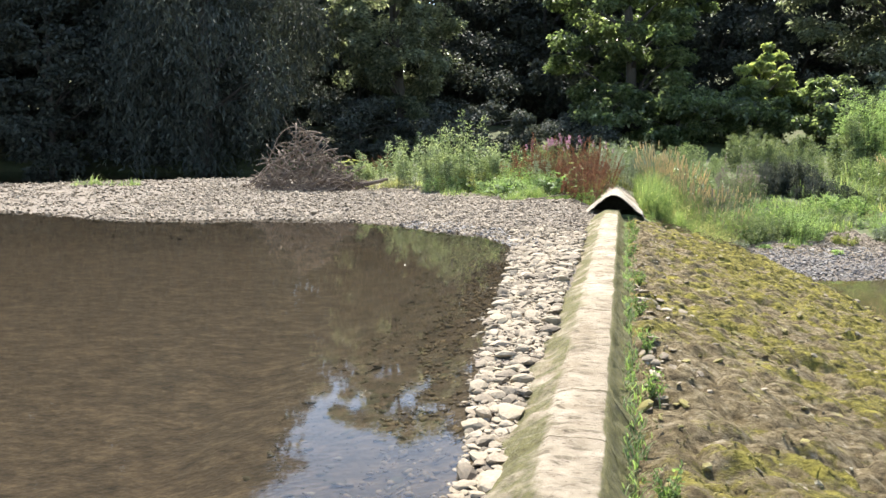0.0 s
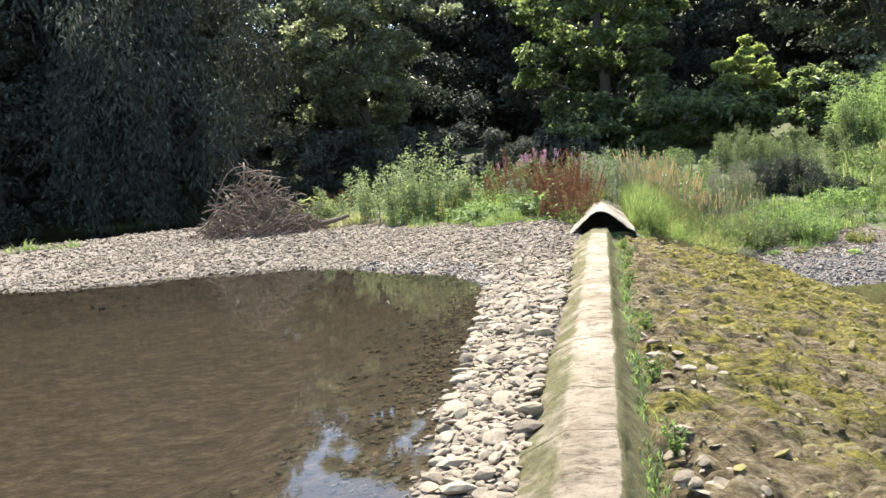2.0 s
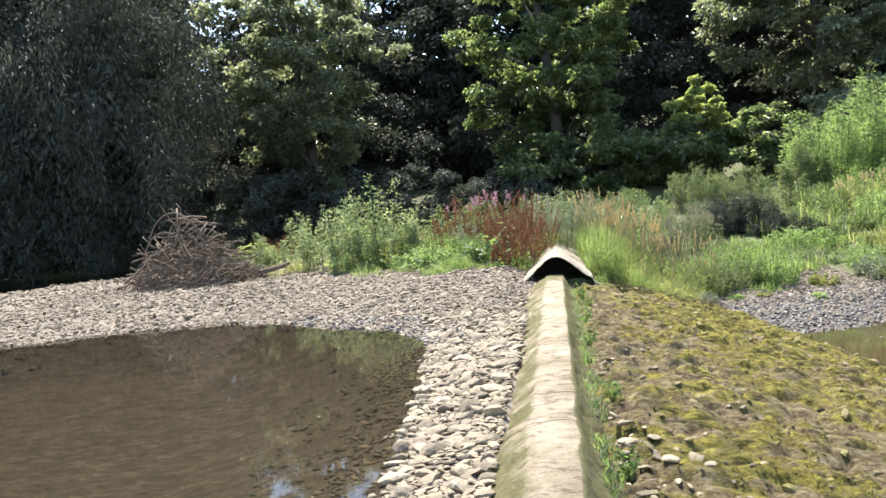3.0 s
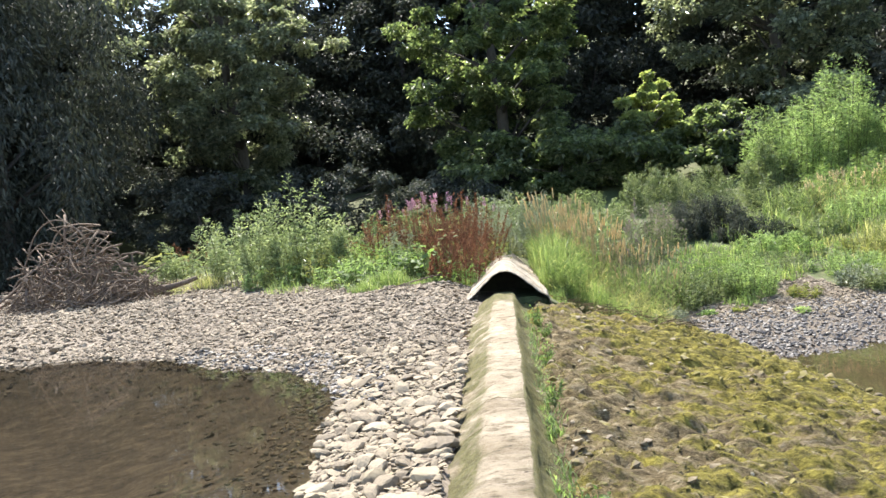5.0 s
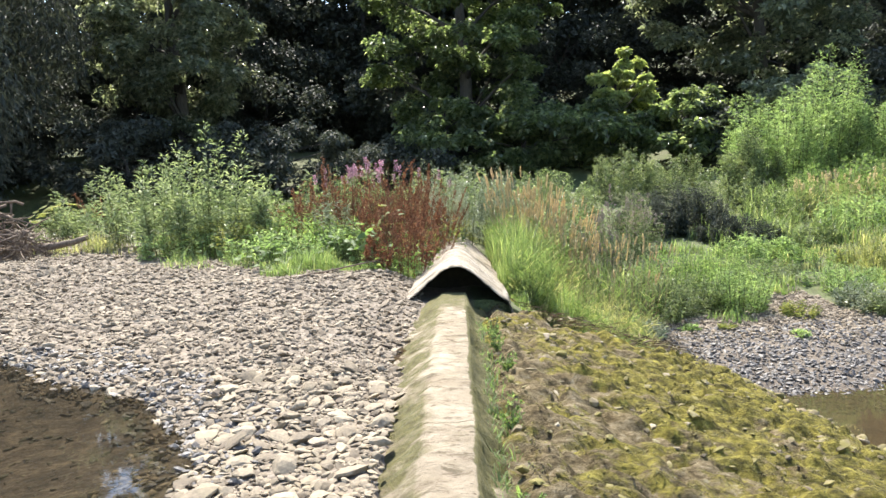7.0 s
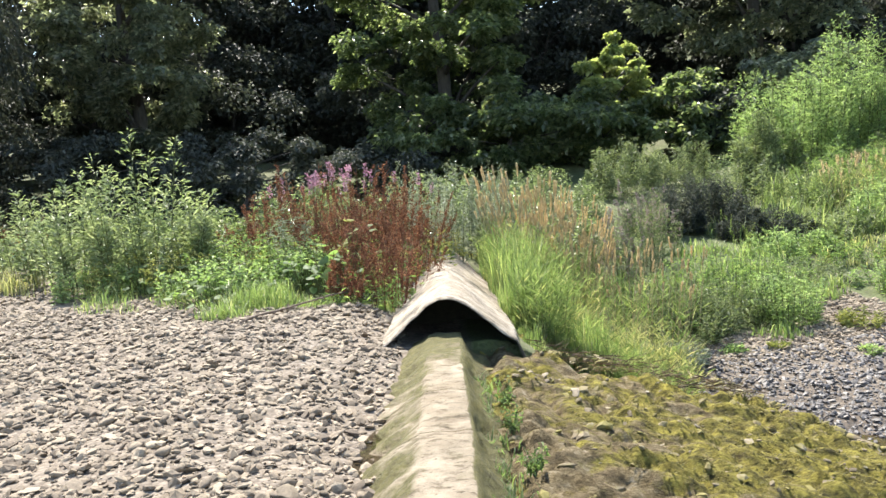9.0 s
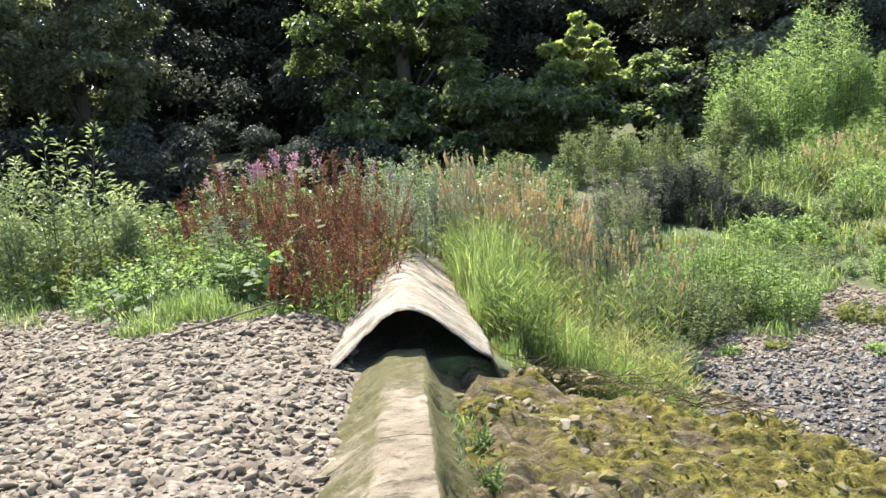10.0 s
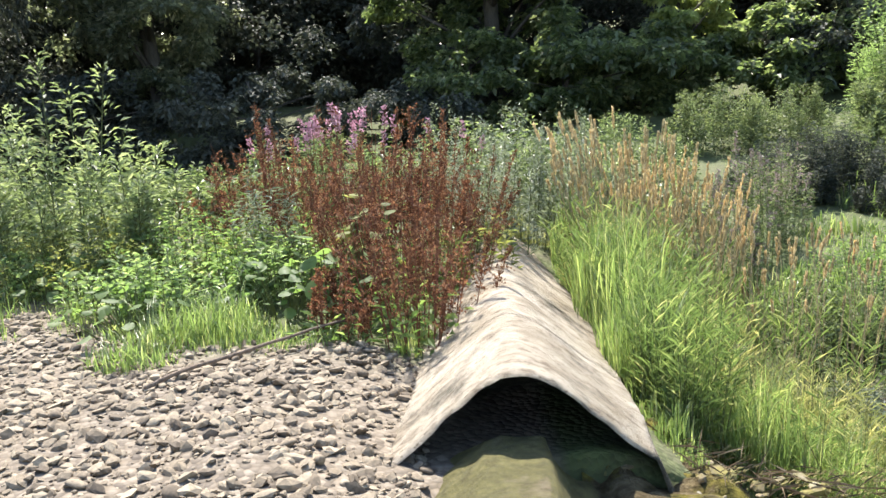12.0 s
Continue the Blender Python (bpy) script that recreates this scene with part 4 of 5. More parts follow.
def bank_plants_right():
    G = "tall bright green grass beside the capping stones"
    for cx, cy, rx, ry, n, h, m in ((1.15, 20.1, 0.42, 0.7, 1500, 0.8, GRASS_B), (1.2, 21.2, 0.5, 0.8, 1500, 0.9, GRASS_B), (1.75, 19.6, 0.5, 0.6, 1600, 0.75, GRASS_B), (2.1, 19.5, 0.40, 0.55, 1500, 0.75, GRASS_B),
                                    (2.0, 20.5, 0.7, 0.7, 1500, 0.85, GRASS_Y), (1.3, 22.2, 0.6, 0.6, 2000, 0.95, GRASS_Y), (2.35, 21.3, 0.5, 0.7, 1500, 0.7, GRASS_Y), (1.0, 22.6, 0.3, 0.9, 1500, 0.6, GRASS_B), (1.0, 19.6, 0.16, 0.7, 900, 0.45, GRASS_B), (1.02, 21.2, 0.18, 1.2, 1300, 0.45, GRASS_B), (0.2, 23.9, 0.9, 0.5, 1800, 0.5, GRASS_Y), (-0.45, 21.0, 0.25, 0.9, 700, 0.25, GRASS_B)):
        grass("tall_grass", (cx, cy, rx, ry), int(n * 1.8), h, G if m is GRASS_B else "tall yellowing grass on the bank", m, 0.0085, 0.2, "tall grass")
    R = "straw-coloured reed grass with slender seed heads"
    for cx, cy, r, n, h in ((1.3, 22.5, 0.4, 130, 1.8), (1.75, 22.7, 0.45, 110, 1.85), (2.3, 22.4, 0.5, 46, 1.75), (2.8, 22.3, 0.5, 26, 1.6), (3.3, 22.6, 0.4, 14, 1.5), (1.9, 23.2, 0.5, 60, 1.85)):
        herb("reed_grass", cx, cy, r, r, h, n, R, "grass", GRASS_B, 6, 0.26, 0.010, (0.1, 0.55), 1.3, SEED_T, 54, 0.036, 0.017, (0.88, 1.0), 0.008, STEM_T, 0.0045, 0.24, 0.25, 0.4, "reed grass clumps", spike_rise=(2.5, 6.0))
    for cx, cy, r, n, h in ((3.6, 26.0, 0.55, 46, 1.75), (3.1, 25.0, 0.35, 20, 1.3), (4.1, 26.9, 0.4, 20, 1.45)):
        herb("thistle_clump", cx, cy, r, r, h, n, "grey-green thistle clump with faded mauve heads", "plant", LEAF_WILLOW, 80, 0.07, 0.02, (0.1, 0.95), 0.5, FLOWER_M, 80, 0.03, 0.016, (0.75, 1.0), 0.05, STEM_G, 0.007, 0.15, 0.45, 0.3, "thistles", twigs=0.14)
    # The first three bushes hold the bank's shadow in their dark leaf colour.
    for cx, cy, rx, ry, h, n, m in ((5.5, 28.8, 1.1, 0.7, 1.2, 66, TREE_SHADE), (4.7, 28.4, 0.7, 0.6, 1.0, 46, TREE_SHADE), (6.4, 27.6, 0.9, 0.6, 0.75, 50, TREE_SHADE), (5.0, 32.5, 0.95, 0.8, 1.6, 60, LEAF_WILLOW), (6.6, 33.2, 0.8, 0.8, 1.5, 44, LEAF_WILLOW), (2.4, 30.5, 1.6, 1.2, 1.3, 60, TREE_LEAF)):
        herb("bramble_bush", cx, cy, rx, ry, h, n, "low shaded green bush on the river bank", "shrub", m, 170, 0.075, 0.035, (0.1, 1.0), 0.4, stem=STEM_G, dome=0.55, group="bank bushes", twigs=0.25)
    for cx, cy, rx, ry, h, n, m in ((3.9, 23.0, 0.6, 0.4, 0.75, 80, LEAF_WILLOW), (4.85, 23.0, 0.5, 0.35, 0.85, 80, LEAF_BUSH), (4.5, 24.0, 1.1, 0.6, 0.9, 110, LEAF_BROAD), (3.3, 23.3, 0.6, 0.5, 0.75, 70, LEAF_WILLOW), (5.75, 22.7, 0.26, 0.2, 0.32, 22, LEAF_YELLOW), (6.9, 23.1, 0.4, 0.35, 0.55, 44, LEAF_SILVER), (7.5, 22.8, 0.6, 0.4, 0.5, 70, LEAF_WILLOW), (8.6, 23.2, 0.9, 0.5, 0.6, 90, LEAF_BROAD), (7.2, 24.2, 0.7, 0.5, 0.55, 70, LEAF_BUSH), (8.6, 24.6, 0.9, 0.5, 0.6, 80, LEAF_YELLOW), (10.0, 23.8, 1.0, 0.6, 0.6, 90, LEAF_BUSH), (3.75, 21.95, 0.14, 0.12, 0.12, 12, LEAF_BUSH), (4.35, 22.0, 0.1, 0.1, 0.1, 8, LEAF_YELLOW), (5.3, 21.6, 0.1, 0.1, 0.12, 8, LEAF_BUSH), (5.9, 24.9, 0.7, 0.4, 0.5, 40, LEAF_WILLOW), (3.4, 22.6, 0.6, 0.5, 0.6, 60, LEAF_WILLOW), (2.9, 21.6, 0.4, 0.4, 0.4, 40, LEAF_SILVER), (7.1, 25.8, 0.8, 0.4, 0.5, 40, LEAF_BROAD), (8.6, 25.6, 0.9, 0.4, 0.55, 44, LEAF_YELLOW)):
        herb("bank_weed", cx, cy, rx, ry, h, n, "low leafy green weeds at the gravel's edge", "weed", m, 34, 0.09, 0.026, (0.08, 1.0), 0.5, dome=0.5, group="bank weeds", lean=0.4)
    for cx, cy, rx, ry, n, h, m in ((7.2, 28.0, 1.8, 1.3, 2400, 0.6, GRASS_B), (9.5, 27.6, 2.0, 1.4, 2200, 0.5, GRASS_B), (5.5, 26.6, 1.5, 0.9, 1800, 0.3, GRASS_B), (11.8, 28.5, 2.2, 1.8, 2600, 0.7, GRASS_B), (8.5, 30.2, 1.6, 1.0, 2600, 0.8, GRASS_B), (3.0, 24.2, 1.2, 0.9, 2400, 0.5, GRASS_B), (4.6, 22.4, 0.5, 0.25, 300, 0.2, GRASS_B), (12.5, 25.8, 2.5, 1.0, 3000, 0.5, GRASS_B), (8.4, 24.0, 1.8, 1.0, 4200, 0.32, GRASS_B), (8.8, 26.0, 2.2, 1.2, 4200, 0.4, GRASS_Y), (5.0, 24.6, 1.6, 1.0, 3600, 0.35, GRASS_B), (11.0, 23.6, 1.6, 1.0, 3000, 0.35, GRASS_Y)):
        grass("bank_grass", (cx, cy, rx, ry), n, h, "uneven green grass on the sloping river bank", m, 0.018, 0.35, "bank grass")
    for cx, cy, rx, ry, h, n, m in ((7.6, 27.6, 1.0, 0.8, 0.65, 60, LEAF_WILLOW), (9.4, 28.0, 1.2, 0.9, 0.9, 70, LEAF_BUSH), (8.4, 29.6, 1.1, 0.8, 1.0, 60, TREE_LEAF), (11.2, 27.4, 1.4, 0.9, 0.9, 70, LEAF_WILLOW), (12.8, 29.6, 1.6, 1.2, 1.3, 80, LEAF_BUSH), (6.4, 26.4, 0.8, 0.5, 0.55, 40, LEAF_BUSH), (10.2, 30.6, 1.5, 1.0, 1.3, 70, LEAF_BROAD), (7.2, 30.8, 1.0, 0.9, 1.4, 50, LEAF_WILLOW)):
        herb("tall_herb", cx, cy, rx, ry, h, n, "mixed leafy green herbs on the sloping bank", "herb", m, 60, 0.12, 0.032, (0.08, 1.0), 0.5, dome=0.45, hvar=0.45, group="bank herbs", lean=0.25, twigs=0.15)
    for cx, cy, rx, ry, h, n in ((0.4, 26.5, 1.4, 1.0, 1.35, 60), (2.2, 27.2, 1.2, 1.0, 1.2, 56), (-2.0, 26.4, 1.4, 1.0, 1.3, 60), (-4.4, 26.6, 1.3, 1.0, 1.15, 56), (1.8, 25.0, 0.8, 0.6, 1.25, 40)):
        herb("bramble_bush", cx, cy, rx, ry, h, n, "low green bush behind the bank plants", "shrub", TREE_LEAF, 80, 0.12, 0.06, (0.1, 1.0), 0.4, stem=STEM_G, dome=0.5, hvar=0.4, group="bank bushes", twigs=0.22)
    for cx, cy, rx, ry, h, n, m in ((1.12, 19.75, 0.22, 0.3, 1.0, 70, GRASS_B), (1.3, 20.5, 0.25, 0.3, 1.1, 70, GRASS_B), (1.2, 21.3, 0.35, 0.4, 1.15, 80, GRASS_B), (1.75, 19.7, 0.28, 0.35, 0.95, 80, GRASS_B), (1.7, 20.9, 0.3, 0.3, 1.1, 60, GRASS_Y), (2.1, 19.5, 0.4, 0.5, 0.85, 80, GRASS_B), (2.0, 20.5, 0.7, 0.6, 1.0, 90, GRASS_Y), (1.3, 22.0, 0.6, 0.6, 1.05, 70, GRASS_B), (2.3, 20.9, 0.5, 0.6, 0.9, 70, GRASS_Y), (2.3, 19.9, 0.3, 0.35, 1.0, 80, GRASS_B), (2.2, 20.2, 0.5, 0.5, 1.05, 80, GRASS_Y)):
        herb("reed_clump", cx, cy, rx, ry, h, n, "bright green leafy reed grass beside the capping stones", "grass", m, 22, 0.17, 0.0085, (0.1, 0.98), 1.1, stem=STEM_G, stem_r=0.003, lean=0.18, dome=0.35, hvar=0.45, group="reed clumps")
    for cx, cy, r, n, h in ((9.0, 29.0, 0.9, 40, 1.25), (11.3, 29.2, 1.0, 46, 1.3), (12.6, 28.0, 0.8, 30, 1.2)):
        herb("reed_grass", cx, cy, r, r * 0.6, h, n, R, "grass", GRASS_Y, 8, 0.26, 0.014, (0.15, 0.7), 1.3, SEED_T, 40, 0.04, 0.014, (0.82, 1.0), 0.025, STEM_T, 0.005, 0.16, 0.2, 0.3, "reed grass clumps")
    for cx, cy, rx, h, n in ((9.4, 33.2, 1.3, 3.3, 46), (10.9, 34.0, 1.3, 4.0, 46), (12.6, 33.6, 1.0, 2.6, 26), (8.3, 32.2, 0.8, 2.0, 30)):
        herb("willow_bush", cx, cy, rx, rx * 0.8, h, n, "tall bright green willow bush on the bank", "shrub", LEAF_WILLOW if h < 2.4 else LEAF_BUSH, 270, 0.14, 0.038, (0.08, 1.0), 0.5, stem=STEM_G, stem_r=0.014, lean=0.16, dome=0.55, hvar=0.3, group="willow bushes", twigs=0.28)


bank_plants_left()
bank_plants_right()

# ---- trees ----
def tree(name, x, y, H, R, base, clusters, per, size, material, label, trunk_r=0.25, droop=0.0, flat=0.6, lean=0.0, group="trees", clump=0.23, spread=1.0):
    """Tapered trunk, limbs that reach into the crown, and a crown of leaf clumps with gaps."""
    z0 = float(land(x, y)) - 0.1
    ob = empty(name, x, y, z0, label, "tree", group)
    s = Soup()
    n = 9
    t = np.linspace(0, 1, n)
    path = np.stack([lean * t ** 1.5 * H + 0.25 * np.sin(t * 5 + x), 0.25 * np.sin(t * 4 + y), t * H * 0.86], 1)
    tube(s, path, trunk_r * (1 - 0.85 * t) + 0.02, 9)
    a, u = rng.uniform(0, 2 * np.pi, clusters), rng.uniform(-1, 1, clusters)
    rr = rng.uniform(0.25, 1.0, clusters) ** 0.45
    lob = 1 + 0.28 * np.sin(a * 3 + u * 4 + x)
    c = np.stack([np.cos(a) * np.sqrt(1 - u * u) * rr * R * lob * spread, np.sin(a) * np.sqrt(1 - u * u) * rr * R * lob, (base + H) / 2 + u * rr * (H - base) / 2], 1)
    c[:, 0] += lean * c[:, 2]
    part("trunk", s.mesh("trunk", BARK, True), ob)
    for k in range(0, clusters, max(1, clusters // 16)):
        j = min(n - 2, int(np.clip(c[k, 2] / (H * 0.86) * 0.8, 0.12, 0.85) * (n - 1)))
        p = path[j]
        m = p * 0.5 + c[k] * 0.5 + np.array([0, 0, 0.10 * R])
        q = np.linspace(0, 1, 5)[:, None]
        s = Soup()
        tube(s, p * (1 - q) ** 2 + 2 * m * q * (1 - q) + c[k] * q * q, np.linspace(trunk_r * 0.32, 0.02, 5), 5)
        part("limb", s.mesh("limb", BARK, True), ob)
    i = np.repeat(np.arange(clusters), per)
    cr = rng.uniform(0.5, 1.2, clusters) * R * clump
    g = rng.normal(size=(len(i), 3))
    g = unit(g) * rng.uniform(0, 1, (len(i), 1)) ** 0.5
    off = g * cr[i][:, None] * np.array([1, 1, flat])
    p = c[i] + off
    p[:, 2] -= droop * rng.uniform(0, 1, len(i)) ** 1.3 * (1.2 if droop else 0)
    p[:, 2] = np.maximum(p[:, 2], 0.2)
    d = unit(np.concatenate([g[:, :2] + rng.normal(scale=0.6, size=(len(i), 2)), rng.normal(-0.25 - droop * 0.4, 0.4, (len(i), 1))], 1))
    s = Soup()
    q = rng.uniform(0.6, 1.2, len(i))
    leaves(s, p, d, np.array([0, 0, 1.0]) + rng.normal(scale=0.5, size=(len(i), 3)), size * q, size * q * (0.3 if droop else 0.66))
    tagged(part("crown", s.mesh("crown", material), ob), kind="stuff")
    return ob


def forest():
    tree("alder_tree", 0.9, 46.0, 16.5, 4.3, 0.9, 200, 270, 0.24, TREE_LEAF, "broad green alder with leafy boughs near the ground", 0.30, clump=0.17)
    tree("sycamore_tree", 7.1, 43.2, 5.0, 1.25, 0.5, 46, 220, 0.22, LEAF_YOUNG, "young bright green sycamore at the wood's edge", 0.10)
    tree("willow_tree", -11.2, 47.0, 14.2, 4.3, 1.0, 180, 260, 0.24, TREE_LEAF_L, "rounded pale green willow on the far bank", 0.3, clump=0.18)
    tree("willow_tree", 13.6, 47.0, 15.5, 4.8, 1.0, 190, 260, 0.26, TREE_LEAF_L, "broad dull green tree on the far bank", 0.3, clump=0.18)
    # Willow, oaks and dark shrubs take their shade from the leaf colour.
    tree("weeping_willow", -19.3, 40.5, 15.0, 5.3, 1.5, 260, 170, 0.30, TREE_SHADE, "dark drooping willow over the shaded channel", 0.32, 1.6)
    a = tree("oak_tree", -27.0, 46.0, 24.0, 7.0, 0.5, 210, 80, 0.58, TREE_SHADE, "tall dark woodland tree in shade", 0.4)
    b = tree("oak_tree", -38.0, 50.0, 25.0, 7.0, 0.5, 210, 80, 0.58, TREE_SHADE, "tall dark woodland tree in shade", 0.4)
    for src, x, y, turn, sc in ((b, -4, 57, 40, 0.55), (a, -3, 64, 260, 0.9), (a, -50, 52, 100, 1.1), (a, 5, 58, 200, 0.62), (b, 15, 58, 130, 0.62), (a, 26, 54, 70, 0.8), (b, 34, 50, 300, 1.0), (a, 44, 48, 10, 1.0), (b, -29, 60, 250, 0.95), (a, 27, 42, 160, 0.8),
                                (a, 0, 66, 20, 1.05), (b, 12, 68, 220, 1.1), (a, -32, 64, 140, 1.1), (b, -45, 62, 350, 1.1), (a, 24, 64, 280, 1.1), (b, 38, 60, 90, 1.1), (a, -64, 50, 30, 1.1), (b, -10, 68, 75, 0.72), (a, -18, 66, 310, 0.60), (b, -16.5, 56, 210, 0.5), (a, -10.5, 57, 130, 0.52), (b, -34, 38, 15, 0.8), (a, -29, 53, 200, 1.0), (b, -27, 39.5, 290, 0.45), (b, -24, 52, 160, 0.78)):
        z = float(land(x, y)) - 0.1
        ob = copy_thing(src, pose(x, y, z, 0, 0, turn))
        ob.matrix_basis = pose(x, y, z, 0, 0, turn) @ Matrix.Scale(sc, 4)
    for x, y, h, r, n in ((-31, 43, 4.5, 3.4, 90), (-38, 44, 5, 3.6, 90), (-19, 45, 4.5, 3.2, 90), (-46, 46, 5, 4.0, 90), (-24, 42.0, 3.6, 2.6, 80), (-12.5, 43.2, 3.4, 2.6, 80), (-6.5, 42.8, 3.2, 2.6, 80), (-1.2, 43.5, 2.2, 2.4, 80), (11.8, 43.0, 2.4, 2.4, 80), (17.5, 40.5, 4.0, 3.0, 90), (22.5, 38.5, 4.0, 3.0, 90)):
        tree("bank_shrub", x, y, h, r, 0.0, int(n * 0.7), 190, 0.19, TREE_SHADE, "dark shaded shrub below the trees", 0.08, 0.0, 0.7, group="bank shrubs", spread=1.25)
    for x, y, h, r, n in ((0.4, 43.8, 3.4, 2.2, 70), (3.4, 43.2, 2.8, 2.2, 70), (6.4, 43.0, 3.0, 2.2, 70), (10.0, 42.6, 3.0, 2.2, 70), (14.0, 42.0, 3.4, 2.4, 80)):
        tree("bank_shrub", x, y, h, r, 0.0, n, 110, 0.24, TREE_LEAF if n == 70 else TREE_LEAF_L, "green leafy shrub at the foot of the trees", 0.08, 0.0, 0.7, group="bank shrubs", spread=1.2)
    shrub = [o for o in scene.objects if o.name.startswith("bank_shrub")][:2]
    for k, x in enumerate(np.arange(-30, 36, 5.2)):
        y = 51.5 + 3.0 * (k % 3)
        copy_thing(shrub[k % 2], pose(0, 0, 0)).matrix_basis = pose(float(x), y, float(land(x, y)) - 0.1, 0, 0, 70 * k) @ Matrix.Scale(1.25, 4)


LEAF_YOUNG = leaf_material("young_sycamore_leaves", [(0.0, (0.14, 0.19, 0.05)), (1.0, (0.27, 0.30, 0.11))], (1.6, 1.7, 0.8), 0.6)
forest()

# ---- driftwood ----
def driftwood():
    cx, cy = -8.0, 22.8
    z0 = float(land(cx, cy))
    pile = empty("driftwood_pile", cx, cy, z0 - 0.02, "tangled heap of bleached flood debris branches", "driftwood")
    twigs = Soup()
    for k in range(330):
        a = rng.uniform(0, 2 * np.pi)
        r = 1.45 * math.sqrt(rng.uniform())
        top = 1.75 * max(0.10, 1 - (r / 1.5) ** 1.3) * rng.uniform(0.15, 1.0)
        p = np.array([r * math.cos(a), 0.75 * r * math.sin(a), top])
        d = unit(np.array([rng.normal(), rng.normal() * 0.6, rng.normal() * 0.7 + 0.2]))
        n = unit(rng.normal(size=3) + np.array([0, 0, -0.7]))
        L, bend = rng.uniform(0.35, 1.3), rng.uniform(0.05, 0.55)
        t = np.linspace(-0.5, 0.5, 7)[:, None]
        pts = p + d * t * L + n * (bend * L * (t * t * 2 - 0.1)) + rng.normal(scale=0.015, size=(7, 3))
        pts[:, 2] = np.maximum(pts[:, 2], 0.02)
        rad = rng.uniform(0.008, 0.022) * np.linspace(1.3, 0.5, 7)
        if k < 40:
            s = Soup()
            tube(s, pts, rad * 1.1, 6)
            part("branch", s.mesh("branch", DRIFT, True), pile)
        else:
            tube(twigs, pts, rad, 4)
    for k in range(7):
        th = np.linspace(0, math.pi * 0.95, 12)
        R = (0.55, 0.42, 0.33, 0.5, 0.38, 0.6, 0.3)[k]
        pts = np.stack([(0.45, 0.65, 0.85, -0.4, 0.1, -0.1, -0.8)[k] + R * -np.cos(th), np.full(12, -0.25 - 0.06 * k) + 0.1 * np.sin(th * 2), (0.65, 0.4, 0.15, 0.7, 1.1, 1.0, 0.3)[k] + R * np.sin(th) * 1.1], 1)
        s = Soup()
        tube(s, pts, np.linspace(0.017, 0.008, 12), 6)
        part("branch", s.mesh("branch", DRIFT, True), pile)
    tagged(part("brushwood", twigs.mesh("brushwood", DRIFT, True), pile), kind="stuff")
    s = Soup()
    n = 2600
    x, y, r = disc(n, 1.8, 1.0)
    p = np.stack([x, y, 1.35 * np.maximum(0.03, 1 - (r / 1.02) ** 1.2) * rng.uniform(0, 0.8, n)], 1)
    leaves(s, p, rng.normal(size=(n, 3)), rng.normal(size=(n, 3)), rng.uniform(0.05, 0.22, n), np.full(n, 0.012))
    part("dry_litter", s.mesh("dry_litter", DRIFT), pile, "matted dry stalks")
    for name, pts, r, label in (("driftwood_log", [(-6.75, 23.2), (-6.45, 23.05), (-6.1, 23.0), (-5.8, 23.1)], 0.07, "pale bleached log beside the debris heap"),
                                ("fallen_stick", [(-1.75, 19.35), (-1.5, 19.75), (-1.1, 20.0), (-0.75, 20.35)], 0.013, "thin bent stick lying on the gravel")):
        pts = np.array(pts)
        t = np.linspace(0, 1, 10)
        q = np.stack([np.interp(t, np.linspace(0, 1, 4), pts[:, 0]), np.interp(t, np.linspace(0, 1, 4), pts[:, 1])], 1)
        z = land(q[:, 0], q[:, 1]) + r * 1.2 + 0.16 * t * (r > 0.05) + 0.12 * t * (r < 0.05)
        s = Soup()
        tube(s, np.stack([q[:, 0], q[:, 1], z], 1), r * (1.1 - 0.5 * t), 8)
        ob = tagged(part(name, s.mesh(name, DRIFT, True)), label, "driftwood")


driftwood()

# ---- stones ----
def ground_points(n, x0, x1, y0, y1):
    return rng.uniform(x0, x1, n), rng.uniform(y0, y1, n)


